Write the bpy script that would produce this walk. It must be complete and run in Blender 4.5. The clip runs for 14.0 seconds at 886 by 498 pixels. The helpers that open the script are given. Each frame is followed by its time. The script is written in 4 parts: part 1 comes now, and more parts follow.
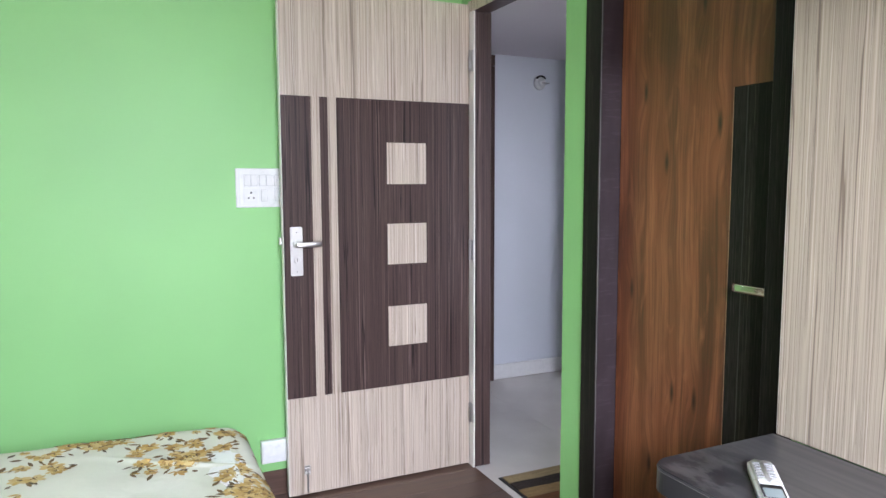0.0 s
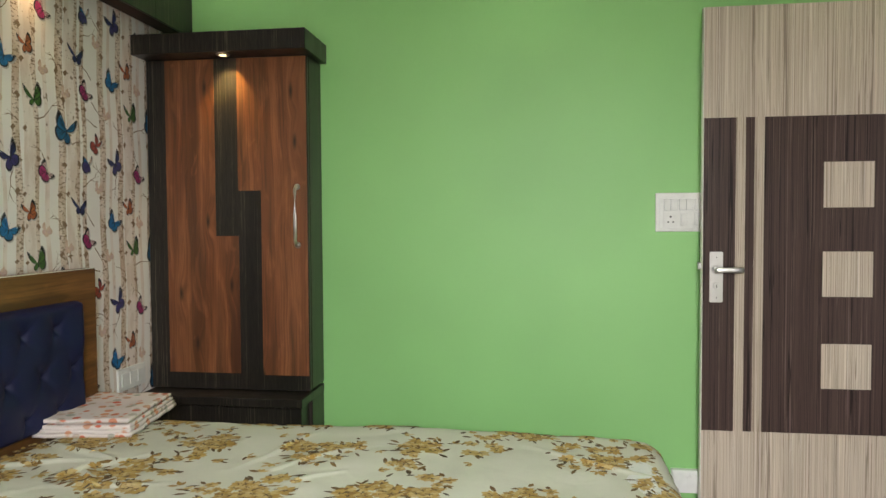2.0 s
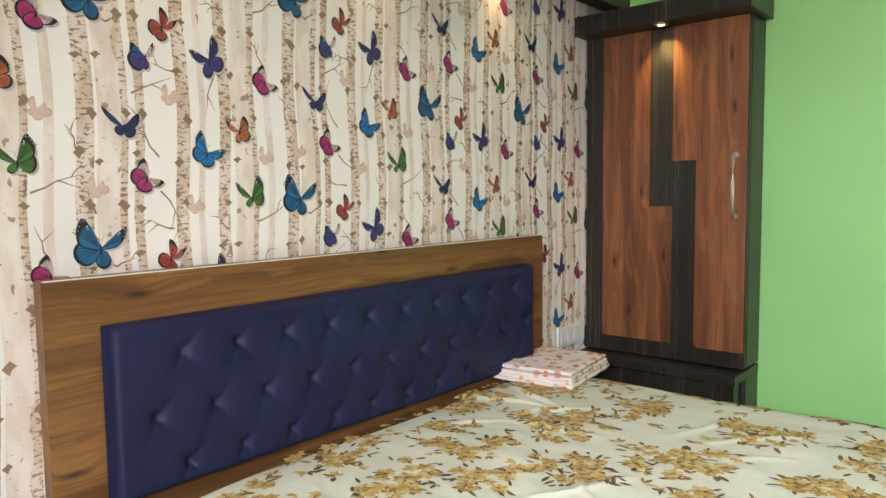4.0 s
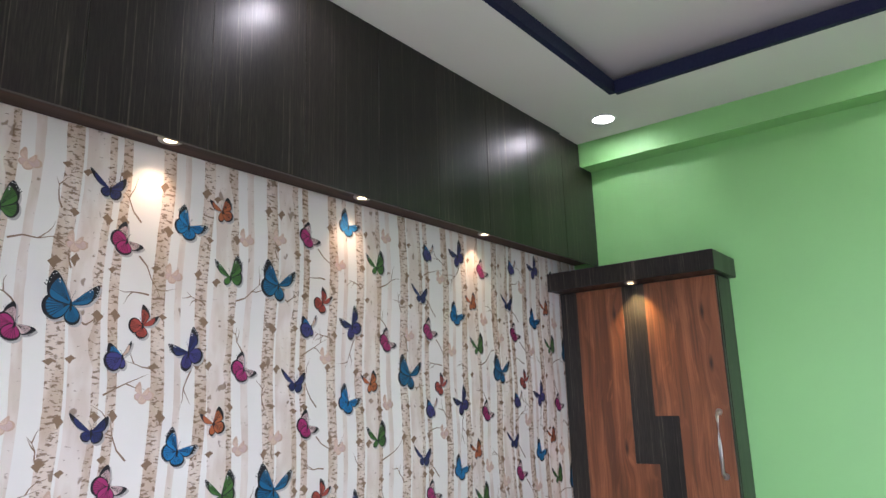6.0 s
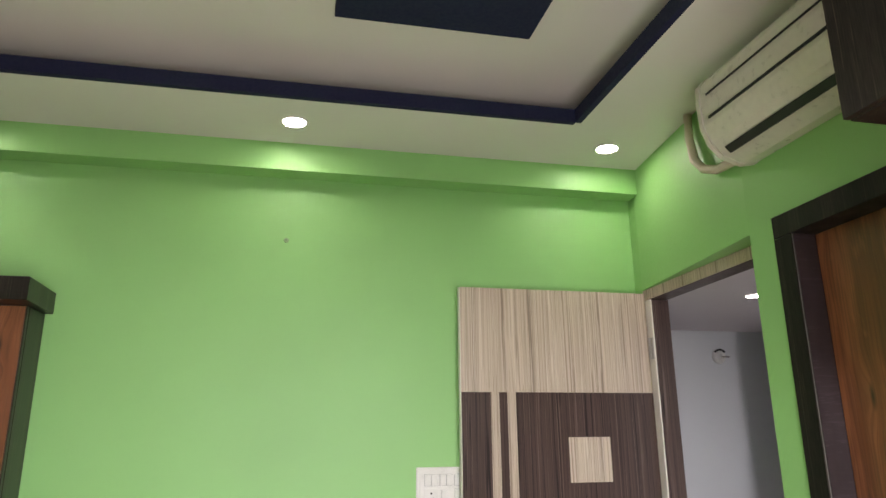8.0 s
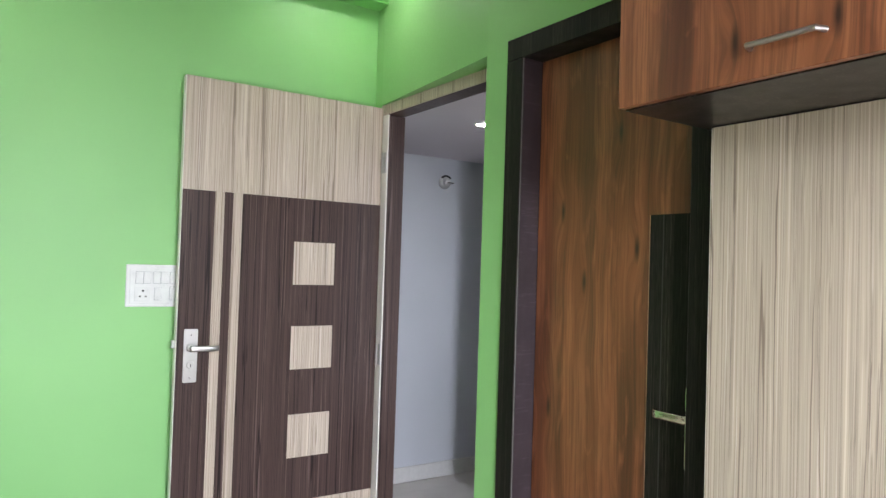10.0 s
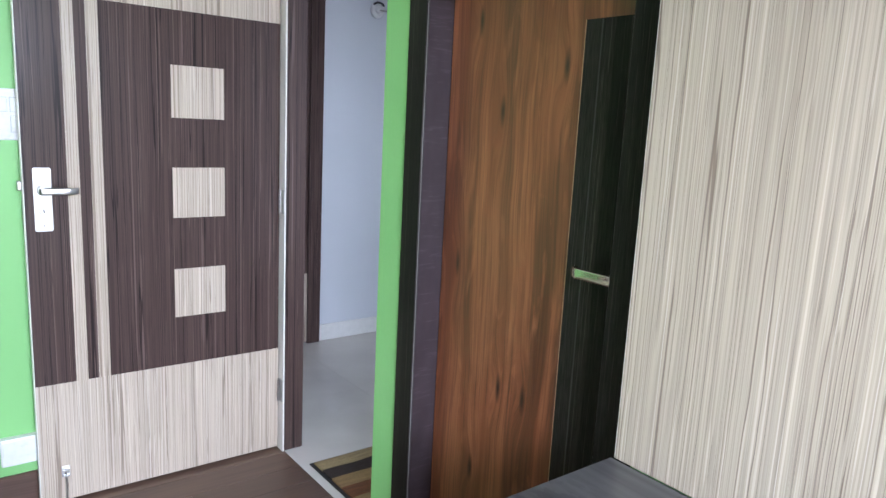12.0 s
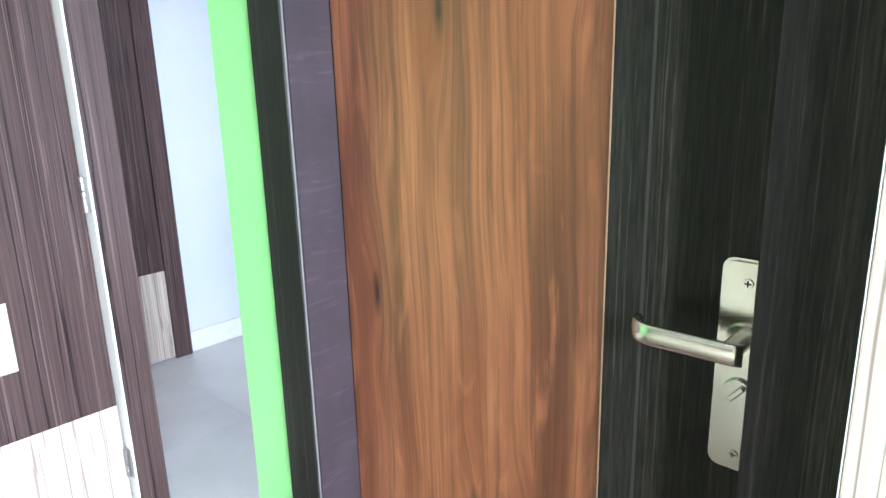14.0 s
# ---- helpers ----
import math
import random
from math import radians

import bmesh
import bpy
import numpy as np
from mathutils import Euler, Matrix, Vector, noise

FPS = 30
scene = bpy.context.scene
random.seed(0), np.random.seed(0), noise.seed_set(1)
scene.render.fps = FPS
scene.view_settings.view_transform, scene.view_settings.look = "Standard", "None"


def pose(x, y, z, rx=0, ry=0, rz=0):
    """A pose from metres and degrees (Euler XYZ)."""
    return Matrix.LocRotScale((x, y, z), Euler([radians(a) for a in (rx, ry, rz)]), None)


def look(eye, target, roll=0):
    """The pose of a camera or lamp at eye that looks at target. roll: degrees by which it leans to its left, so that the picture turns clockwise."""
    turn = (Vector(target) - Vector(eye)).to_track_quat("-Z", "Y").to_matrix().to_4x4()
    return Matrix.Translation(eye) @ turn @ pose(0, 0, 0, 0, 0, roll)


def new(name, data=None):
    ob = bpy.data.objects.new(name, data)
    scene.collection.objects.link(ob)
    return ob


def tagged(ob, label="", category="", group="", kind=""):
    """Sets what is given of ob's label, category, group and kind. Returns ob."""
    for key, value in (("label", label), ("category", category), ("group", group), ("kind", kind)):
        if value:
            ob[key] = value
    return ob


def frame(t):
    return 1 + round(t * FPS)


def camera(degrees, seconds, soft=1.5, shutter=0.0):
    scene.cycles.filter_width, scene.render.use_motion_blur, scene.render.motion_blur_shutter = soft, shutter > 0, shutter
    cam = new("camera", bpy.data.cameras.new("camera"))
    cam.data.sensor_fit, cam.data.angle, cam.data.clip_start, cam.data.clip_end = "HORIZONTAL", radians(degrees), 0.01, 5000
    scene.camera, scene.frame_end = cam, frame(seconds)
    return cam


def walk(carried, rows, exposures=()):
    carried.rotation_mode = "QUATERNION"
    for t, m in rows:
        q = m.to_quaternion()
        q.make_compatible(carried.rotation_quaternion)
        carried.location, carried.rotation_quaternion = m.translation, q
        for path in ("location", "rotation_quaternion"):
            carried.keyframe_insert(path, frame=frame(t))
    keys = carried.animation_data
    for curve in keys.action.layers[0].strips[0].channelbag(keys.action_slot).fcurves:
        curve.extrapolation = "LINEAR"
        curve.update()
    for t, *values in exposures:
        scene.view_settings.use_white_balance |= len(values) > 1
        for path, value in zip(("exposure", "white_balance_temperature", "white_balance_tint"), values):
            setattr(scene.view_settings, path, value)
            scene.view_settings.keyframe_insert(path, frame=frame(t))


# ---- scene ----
cam = camera(65.4, 14.0)
PATH = [
    (0, (-0.244, 0.16, 1.323), (0.597, 1.964, 1.13), -0.2),
    (0.5, (-0.232, 0.153, 1.352), (0.55, 1.989, 1.221), -0.1),
    (1, (-0.252, 0.151, 1.312), (0.199, 2.097, 1.226), -2.1),
    (1.5, (-0.321, 0.132, 1.256), (-0.199, 2.128, 1.208), -1.3),
    (2, (-0.312, 0.104, 1.264), (-0.577, 2.085, 1.188), -0.3),
    (2.5, (-0.304, 0.079, 1.272), (-0.89, 1.987, 1.152), 0.3),
    (3, (-0.306, 0.09, 1.263), (-1.11, 1.915, 1.107), -0.15),
    (3.5, (-0.36, 0.06, 1.266), (-1.503, 1.688, 1.056), 0.3),
    (3.7, (-0.366, 0.046, 1.266), (-1.621, 1.578, 1.038), 0.4),
    (5.8, (-0.42, 0.036, 1.459), (-1.662, 1.539, 1.902), -1.4),
    (6, (-0.41, 0.042, 1.471), (-1.616, 1.576, 1.912), -1.7),
    (6.5, (-0.344, 0.085, 1.496), (-1.201, 1.827, 1.978), -1.9),
    (7, (-0.339, 0.106, 1.523), (-0.764, 1.994, 2.026), -1.6),
    (7.5, (-0.341, 0.169, 1.455), (-0.279, 2.083, 2.03), -1.2),
    (7.7, (-0.337, 0.193, 1.486), (-0.114, 2.1, 2.044), -1.2),
    (9.8, (-0.312, 0.249, 1.416), (0.74, 1.93, 1.675), 2.3),
    (10, (-0.28, 0.264, 1.408), (0.837, 1.922, 1.459), 1.8),
    (10.5, (-0.261, 0.285, 1.382), (0.942, 1.867, 1.157), 1.2),
    (11, (-0.23, 0.295, 1.36), (1.017, 1.833, 1.077), 1.7),
    (11.5, (-0.131, 0.355, 1.342), (1.171, 1.838, 1.02), 1.3),
    (12, (0.087, 0.476, 1.342), (1.287, 2.035, 0.984), 2.9),
    (12.5, (0.229, 0.61, 1.334), (1.46, 2.135, 0.933), 1.7),
    (13, (0.327, 0.82, 1.323), (1.625, 2.279, 0.893), -0.5),
    (13.5, (0.451, 0.964, 1.319), (1.779, 2.38, 0.84), -0.8),
    (14, (0.55, 1.105, 1.312), (1.958, 2.428, 0.794), -1.5),
]
EXPOSURES = [
    (0.0, -0.22, 6000, 23), (0.5, -0.32, 6300, 21), (1.0, -0.55, 7150, 18), (1.5, -0.82, 8000, 13), (2.0, -0.86, 7150, 14), (3.0, -0.77, 7150, 16), (3.7, -0.37, 7050, 17),
    (5.8, -0.47, 5850, 27), (6.0, -0.47, 5850, 27), (6.5, -0.33, 5950, 26), (7.0, -0.25, 6500, 26), (7.7, -0.5, 7200, 23), (9.8, -0.6, 6600, 18), (10.0, -0.28, 6300, 18), (10.5, -0.05, 5950, 19),
    (11.5, -0.02, 5650, 19), (12.0, -0.05, 5650, 17), (12.5, 0.15, 5600, 16), (13.0, 0.38, 5600, 16), (13.5, 0.66, 5650, 16), (14.0, 1.08, 5450, 14),
]
walk(cam, [(t, look(eye, target, roll)) for t, eye, target, roll in PATH], EXPOSURES)

# ==== body ====

# ---- world, large lights ----
world = bpy.data.worlds.new("sky")
scene.world = world
world.use_nodes = True
_wn = world.node_tree
_sky = _wn.nodes.new("ShaderNodeTexSky")
_sky.sky_type, _sky.sun_disc = "NISHITA", False
_sky.sun_elevation, _sky.sun_rotation = radians(40), radians(200)
_wn.links.new(_sky.outputs[0], _wn.nodes["Background"].inputs[0])
_wn.nodes["Background"].inputs[1].default_value = 0.12


def area_lamp(name, m, sx, sy, watts, colour):
    li = bpy.data.lights.new(name, "AREA")
    li.shape, li.size, li.size_y, li.energy, li.color = "RECTANGLE", sx, sy, watts, colour
    ob = new(name, li)
    ob.matrix_world = m
    return ob


def spot_lamp(name, place, watts, colour, angle, size=0.03, blend=0.6, tilt=(0, 0)):
    li = bpy.data.lights.new(name, "SPOT")
    li.energy, li.color, li.spot_size, li.spot_blend, li.shadow_soft_size = watts, colour, radians(angle), blend, size
    ob = new(name, li)
    ob.matrix_world = pose(*place, tilt[0], tilt[1], 0)
    return ob


# daylight through the unseen south window, plus added lamps for the ceiling and hallway
area_lamp("window_daylight", pose(0.0, -0.74, 1.02, 80, 0, 0), 1.3, 1.75, 20, (0.87, 0.94, 1.0))
area_lamp("sky_daylight", pose(0.0, -2.0, 2.55, 60, 0, 0), 3.0, 1.6, 1120, (0.87, 0.94, 1.0))
# added fill lamp, low outside the window, to lift the ceiling
area_lamp("ground_fill", pose(0.0, -1.9, -0.25, 120, 0, 0), 3.0, 1.3, 145, (0.95, 0.96, 0.95))
# added lamp; no hallway window is known here
area_lamp("hall_fill", pose(1.93, 1.56, 1.3, 90, 0, 0), 0.5, 1.6, 6.5, (0.92, 0.96, 1.0))


# ---- materials ----
class Nodes:
    def __init__(self, name):
        self.mat = bpy.data.materials.new(name)
        self.mat.use_nodes = True
        self.t = self.mat.node_tree
        self.bsdf = self.t.nodes["Principled BSDF"]
        self.co = self.t.nodes.new("ShaderNodeTexCoord").outputs["Object"]

    def link(self, a, b):
        self.t.links.new(a, b)

    def mapped(self, scale=(1, 1, 1), loc=(0, 0, 0), rot=(0, 0, 0), src=None):
        n = self.t.nodes.new("ShaderNodeMapping")
        n.inputs["Scale"].default_value, n.inputs["Location"].default_value = scale, loc
        n.inputs["Rotation"].default_value = [radians(a) for a in rot]
        self.link(src or self.co, n.inputs["Vector"])
        return n.outputs[0]

    def noise(self, scale=1.0, vec=None, detail=3.0, rough=0.5, distort=0.0):
        n = self.t.nodes.new("ShaderNodeTexNoise")
        n.inputs["Scale"].default_value, n.inputs["Detail"].default_value = scale, detail
        n.inputs["Roughness"].default_value, n.inputs["Distortion"].default_value = rough, distort
        self.link(vec or self.co, n.inputs["Vector"])
        return n.outputs["Fac"]

    def voronoi(self, scale=1.0, vec=None, out="Distance", rand=1.0, flat=False):
        n = self.t.nodes.new("ShaderNodeTexVoronoi")
        if flat:
            n.voronoi_dimensions = "2D"
        n.inputs["Scale"].default_value, n.inputs["Randomness"].default_value = scale, rand
        self.link(vec or self.co, n.inputs["Vector"])
        return n.outputs[out]

    def ramp(self, fac, stops, smooth=False):
        n = self.t.nodes.new("ShaderNodeValToRGB")
        r = n.color_ramp
        r.interpolation = "EASE" if smooth else "LINEAR"
        while len(r.elements) < len(stops):
            r.elements.new(0.5)
        for e, (p, c) in zip(r.elements, stops):
            e.position = p
            e.color = (*c, 1) if isinstance(c, tuple) else (c, c, c, 1)
        self.link(fac, n.inputs[0])
        return n.outputs[0]

    def mix(self, fac, a, b, mode="MIX"):
        n = self.t.nodes.new("ShaderNodeMix")
        n.data_type, n.blend_type = "RGBA", mode
        for v, s in ((fac, n.inputs[0]), (a, n.inputs[6]), (b, n.inputs[7])):
            if isinstance(v, (int, float)):
                s.default_value = v
            elif isinstance(v, tuple):
                s.default_value = (*v, 1)
            else:
                self.link(v, s)
        return n.outputs[2]

    def maths(self, op, a, b=0.0):
        n = self.t.nodes.new("ShaderNodeMath")
        n.operation = op
        for v, s in ((a, n.inputs[0]), (b, n.inputs[1])):
            if isinstance(v, (int, float)):
                s.default_value = v
            else:
                self.link(v, s)
        return n.outputs[0]

    def island(self):
        return self.t.nodes.new("ShaderNodeNewGeometry").outputs["Random Per Island"]

    def random(self):
        return self.t.nodes.new("ShaderNodeObjectInfo").outputs["Random"]

    def done(self, colour, rough=0.5, metal=0.0, bump=None, strength=0.15, dist=0.002, **more):
        b = self.bsdf
        for v, s in ((colour, b.inputs["Base Color"]), (rough, b.inputs["Roughness"]), (metal, b.inputs["Metallic"])):
            if isinstance(v, (int, float)):
                s.default_value = v
            elif isinstance(v, tuple):
                s.default_value = (*v, 1)
            else:
                self.link(v, s)
        for k, v in more.items():
            b.inputs[k].default_value = v
        if bump is not None:
            n = self.t.nodes.new("ShaderNodeBump")
            n.inputs["Strength"].default_value, n.inputs["Distance"].default_value = strength, dist
            self.link(bump, n.inputs["Height"])
            self.link(n.outputs[0], b.inputs["Normal"])
        return self.mat


def paint(name, colour, rough=0.55, vary=0.06):
    n = Nodes(name)
    big = n.noise(1.3, detail=2)
    fine = n.noise(90, detail=4)
    lo = tuple(c * (1 - vary) for c in colour)
    hi = tuple(min(1, c * (1 + vary)) for c in colour)
    col = n.ramp(big, [(0.3, lo), (0.7, hi)])
    return n.done(col, n.ramp(fine, [(0.3, rough - 0.06), (0.7, rough + 0.06)]), bump=fine, strength=0.06, dist=0.001)


def striped(name, base, dark, pale, seed=0.0, rough=0.32, fine=1.0, lines=0.8, gloss=0.5, boards=0.0):
    """Laminate with fine upright lines that bunch and wander."""
    n = Nodes(name)
    wob = n.noise(1, n.mapped((5, 5, 1.1), (seed, 0, 0)), 2)
    jog = n.noise(1, n.mapped((12, 12, 4), (seed + 1, 0, 0)), 2)
    warp = n.mix(0.005, n.mix(0.010, n.co, wob, "ADD"), jog, "ADD")
    a = n.noise(1, n.mapped((230 * fine, 230 * fine, 0.55), (seed, 2, 0), src=warp), 3, 0.7)
    b = n.noise(1, n.mapped((30 * fine, 30 * fine, 0.45), (seed + 4, 1, 0), src=warp), 2)
    c = n.noise(1, n.mapped((260 * fine, 260 * fine, 0.8), (seed + 9, 1, 0), src=warp), 2)
    e = n.noise(1, n.mapped((520 * fine, 520 * fine, 1.3), (seed + 5, 1, 0), src=warp), 2)
    g = n.noise(1, n.mapped((72 * fine, 72 * fine, 0.22), (seed + 2, 3, 0), src=warp), 1)
    tone = n.ramp(b, [(0.32, tuple(0.90 * v for v in base)), (0.62, base)])
    tone = n.mix(n.ramp(e, [(0.40, 0.34), (0.58, 0.0)]), tone, dark)
    dk = n.maths("MULTIPLY", n.ramp(a, [(0.358, 1.0), (0.388, 0.0)]), lines)
    dk = n.maths("MULTIPLY", dk, n.ramp(b, [(0.42, 1.0), (0.62, 0.40)]))
    long = n.maths("MULTIPLY", n.maths("SUBTRACT", 1.0, n.ramp(n.maths("ABSOLUTE", n.maths("SUBTRACT", g, 0.5)), [(0.007, 0.0), (0.015, 1.0)])), 0.88 * lines)
    dk = n.maths("MAXIMUM", dk, long)
    pales = n.maths("MULTIPLY", n.ramp(c, [(0.60, 0.0), (0.66, 1.0)]), 0.6)
    col = n.mix(dk, n.mix(pales, tone, pale), dark)
    if boards:  # printed boards of uneven tone, with cloudy grain
        sep = n.t.nodes.new("ShaderNodeSeparateXYZ")
        n.link(n.co, sep.inputs[0])
        wn = n.t.nodes.new("ShaderNodeTexWhiteNoise")
        wn.noise_dimensions = "1D"
        n.link(n.maths("FLOOR", n.maths("DIVIDE", n.maths("ADD", sep.outputs[0], sep.outputs[1]), boards)), wn.inputs["W"])
        tone = n.maths("ADD", n.maths("MULTIPLY", wn.outputs["Value"], 0.9), n.maths("MULTIPLY", n.noise(1, n.mapped((16, 16, 1.6), (seed, 6, 2)), 3), 0.9))
        col = n.mix(1.0, col, n.ramp(n.maths("MULTIPLY", tone, 0.55), [(0.2, 0.55), (0.8, 1.75)]), "MULTIPLY")
        fibre = n.noise(1, n.mapped((340, 340, 22), (seed, 1, 4)), 3, 0.6)
        col = n.mix(1.0, col, n.ramp(fibre, [(0.35, 0.6), (0.65, 1.5)]), "MULTIPLY")
    return n.done(col, n.ramp(b, [(0.2, rough - 0.05), (0.8, rough + 0.07)]), bump=a, strength=0.04, dist=0.0005, **{"Specular IOR Level": gloss})


def n_mix(p, q, k):
    return tuple(u + (v - u) * k for u, v in zip(p, q))


def timber(name, lo, mid, hi, knot, rough=0.35, axis=2, scale=1.0, seed=0.0):
    """Warm wood laminate with flames, fine streaks and knots along one axis."""
    n = Nodes(name)
    sep = n.t.nodes.new("ShaderNodeSeparateXYZ")
    n.link(n.co, sep.inputs[0])
    axes = [sep.outputs[k] for k in range(3)]
    lengthways = axes.pop(axis)
    com = n.t.nodes.new("ShaderNodeCombineXYZ")
    n.link(n.maths("ADD", axes[0], axes[1]), com.inputs[0])
    n.link(lengthways, com.inputs[1])
    flat = com.outputs[0]

    def along(across, length, src, dx=0.0):
        return n.mapped((across * scale, length * scale, 1), (seed + dx, seed, seed), src=src)

    v = n.voronoi(1, along(6.5, 1.7, flat, 3), flat=True)
    near = n.ramp(v, [(0.0, 1.0), (0.26, 0.0)], True)
    sway = n.noise(1, along(3.0, 1.9, flat, 11), 2)
    bent = n.mix(0.045, n.mix(0.022, flat, near, "ADD"), sway, "ADD")
    a = n.noise(1, along(15, 0.7, bent), 3, 0.55, 0.5)
    f = n.noise(1, along(150, 2.6, bent), 4, 0.65, 0.2)
    w = n.noise(1, along(11.0, 0.55, bent, 7), 3, 0.55, 0.35)
    s = n.noise(1, along(52, 3.2, bent, 2), 4, 0.65, 0.8)
    p = n.noise(1, along(20, 3.6, bent, 5), 3, 0.5, 0.9)
    q = n.noise(1, along(22, 8.0, bent, 9), 2, 0.5, 1.0)
    col = n.ramp(a, [(0.30, n_mix(lo, mid, 0.5)), (0.45, mid), (0.64, hi)])
    col = n.mix(n.ramp(w, [(0.34, 0.65), (0.50, 0.0)], True), col, lo)
    col = n.mix(n.ramp(p, [(0.54, 0.0), (0.68, 0.5)]), col, tuple(1.2 * c for c in hi))
    col = n.mix(n.ramp(q, [(0.66, 0.0), (0.74, 0.22)]), col, tuple(1.55 * c for c in hi))
    streak = n.maths("MULTIPLY", n.ramp(s, [(0.36, 0.42), (0.49, 0.0)]), n.ramp(w, [(0.38, 1.0), (0.60, 0.35)]))
    col = n.mix(streak, col, lo)
    col = n.mix(n.ramp(f, [(0.38, 0.5), (0.54, 0.0)]), col, lo)
    col = n.mix(n.ramp(v, [(0.014, 0.95), (0.075, 0.0)]), col, knot)
    return n.done(col, n.ramp(f, [(0.3, rough - 0.06), (0.7, rough + 0.08)]), bump=f, strength=0.05, dist=0.0008)


def metal(name, colour, rough):
    n = Nodes(name)
    f = n.noise(1, n.mapped((40, 40, 400)), 3)
    return n.done(colour, n.ramp(f, [(0.3, rough - 0.015), (0.7, rough + 0.025)]), 1.0)


def plain(name, colour, rough=0.4, **more):
    n = Nodes(name)
    f = n.noise(35, detail=4)
    lo = tuple(c * 0.94 for c in colour)
    return n.done(n.ramp(f, [(0.35, lo), (0.65, colour)]), n.ramp(f, [(0.3, rough - 0.04), (0.7, rough + 0.05)]), **more)


def glow(name, colour, strength):
    n = Nodes(name)
    return n.done(colour, 0.5, **{"Emission Color": (*colour, 1), "Emission Strength": strength})


M_GREEN = paint("green_wall_paint", (0.268, 0.58, 0.206), 0.5)
M_WHITE = paint("white_ceiling_paint", (0.78, 0.75, 0.72), 0.6, 0.03)
M_NAVY = paint("navy_paint", (0.006, 0.009, 0.045), 0.8)
M_HALL = paint("pale_lilac_paint", (0.59, 0.61, 0.65), 0.5, 0.03)
M_HALLCEIL = paint("pinkish_white_paint", (0.74, 0.68, 0.72), 0.6, 0.03)
M_CREAM = paint("cream_frame_paint", (0.80, 0.77, 0.70), 0.35, 0.04)
M_LIGHTLAM = striped("light_striped_laminate", (0.61, 0.51, 0.41), (0.17, 0.115, 0.08), (0.74, 0.66, 0.57), 0.0, fine=0.66, lines=0.76)
M_GREYLAM = striped("pale_striped_panel_laminate", (0.49, 0.41, 0.315), (0.13, 0.092, 0.066), (0.66, 0.58, 0.475), 5.0, fine=0.72, lines=0.84)
M_DARKLAM = striped("dark_striped_laminate", (0.088, 0.056, 0.049), (0.015, 0.010, 0.010), (0.18, 0.126, 0.112), 2.0, fine=0.62, lines=1.0, gloss=0.2)
M_BLACK = striped("black_oak_laminate", (0.016, 0.013, 0.0105), (0.006, 0.0055, 0.005), (0.070, 0.056, 0.042), 7.0, 0.33, 0.7, 0.8, 0.42, 0.122)
M_MATTBLACK = striped("matt_black_oak_laminate", (0.0135, 0.012, 0.0092), (0.006, 0.005, 0.0045), (0.046, 0.039, 0.030), 8.0, 0.5, 1.0, 0.4, 0.2, 0.045)
n = Nodes("plum_saw_marked_laminate")
saw = n.noise(1, n.mapped((14, 14, 150), rot=(0, 14, 0)), 3, 0.6, 0.4)
sawb = n.noise(1, n.mapped((20, 20, 9)), 2)
saws = n.maths("MULTIPLY", n.ramp(saw, [(0.55, 0.0), (0.68, 0.4)]), n.ramp(sawb, [(0.4, 0.2), (0.6, 1.0)]))
M_PURPLE = n.done(n.mix(saws, n.ramp(sawb, [(0.3, (0.026, 0.018, 0.020)), (0.7, (0.040, 0.028, 0.032))]), (0.085, 0.064, 0.078)), 0.5, bump=saw, strength=0.15, dist=0.001)
M_AMBER = timber("amber_timber_laminate", (0.062, 0.022, 0.011), (0.192, 0.064, 0.025), (0.295, 0.111, 0.046), (0.024, 0.010, 0.006))
M_AMBER_Y = timber("amber_timber_lengthwise", (0.070, 0.030, 0.011), (0.180, 0.078, 0.025), (0.265, 0.122, 0.040), (0.035, 0.014, 0.006), axis=1)
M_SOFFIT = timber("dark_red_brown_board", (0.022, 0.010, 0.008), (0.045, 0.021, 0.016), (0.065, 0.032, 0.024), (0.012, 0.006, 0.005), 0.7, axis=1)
M_PALEEDGE = plain("grey_edge_band", (0.17, 0.165, 0.155), 0.5)
M_GROOVE = plain("dark_groove", (0.035, 0.03, 0.025), 0.6)
M_CUT = plain("pale_timber_edge", (0.42, 0.25, 0.15), 0.5)
M_CHROME = metal("brushed_steel", (0.56, 0.55, 0.53), 0.32)
M_NICKEL = metal("polished_nickel", (0.66, 0.63, 0.55), 0.22)
M_PLASTIC = plain("white_plastic", (0.78, 0.78, 0.76), 0.3)
M_GREYPL = plain("grey_plastic", (0.36, 0.37, 0.38), 0.35)
M_ACWHITE = plain("ivory_plastic", (0.78, 0.75, 0.66), 0.3)
M_BLACKPL = plain("black_plastic", (0.012, 0.012, 0.013), 0.4)
M_FAN = plain("dark_brown_enamel", (0.02, 0.016, 0.011), 0.3)
M_LED = glow("downlight_diffuser_glow", (1.0, 0.97, 0.9), 130.0)
M_WARM = glow("warm_spot_glow", (1.0, 0.72, 0.38), 14.0)
M_MARBLE = plain("white_marble", (0.72, 0.71, 0.69), 0.2)


# ---- mesh helpers ----
def finish(name, bm, material, parent=None, label="", smooth=False):
    me = bpy.data.meshes.new(name)
    bm.normal_update()
    bm.to_mesh(me)
    bm.free()
    me.materials.append(material)
    if smooth:
        for p in me.polygons:
            p.use_smooth = True
    ob = new(name, me)
    if parent is not None:
        ob.parent = parent
    if label:
        ob["label"] = label
    return ob


def part(name, bm, material, parent, label="", smooth=False):
    return finish(name, bm, material, parent, label, smooth)


def thing(name, place, label, category, group="", kind=""):
    ob = new(name)
    ob.location = place
    ob.empty_display_size = 0.05
    return tagged(ob, label, category, group, kind)


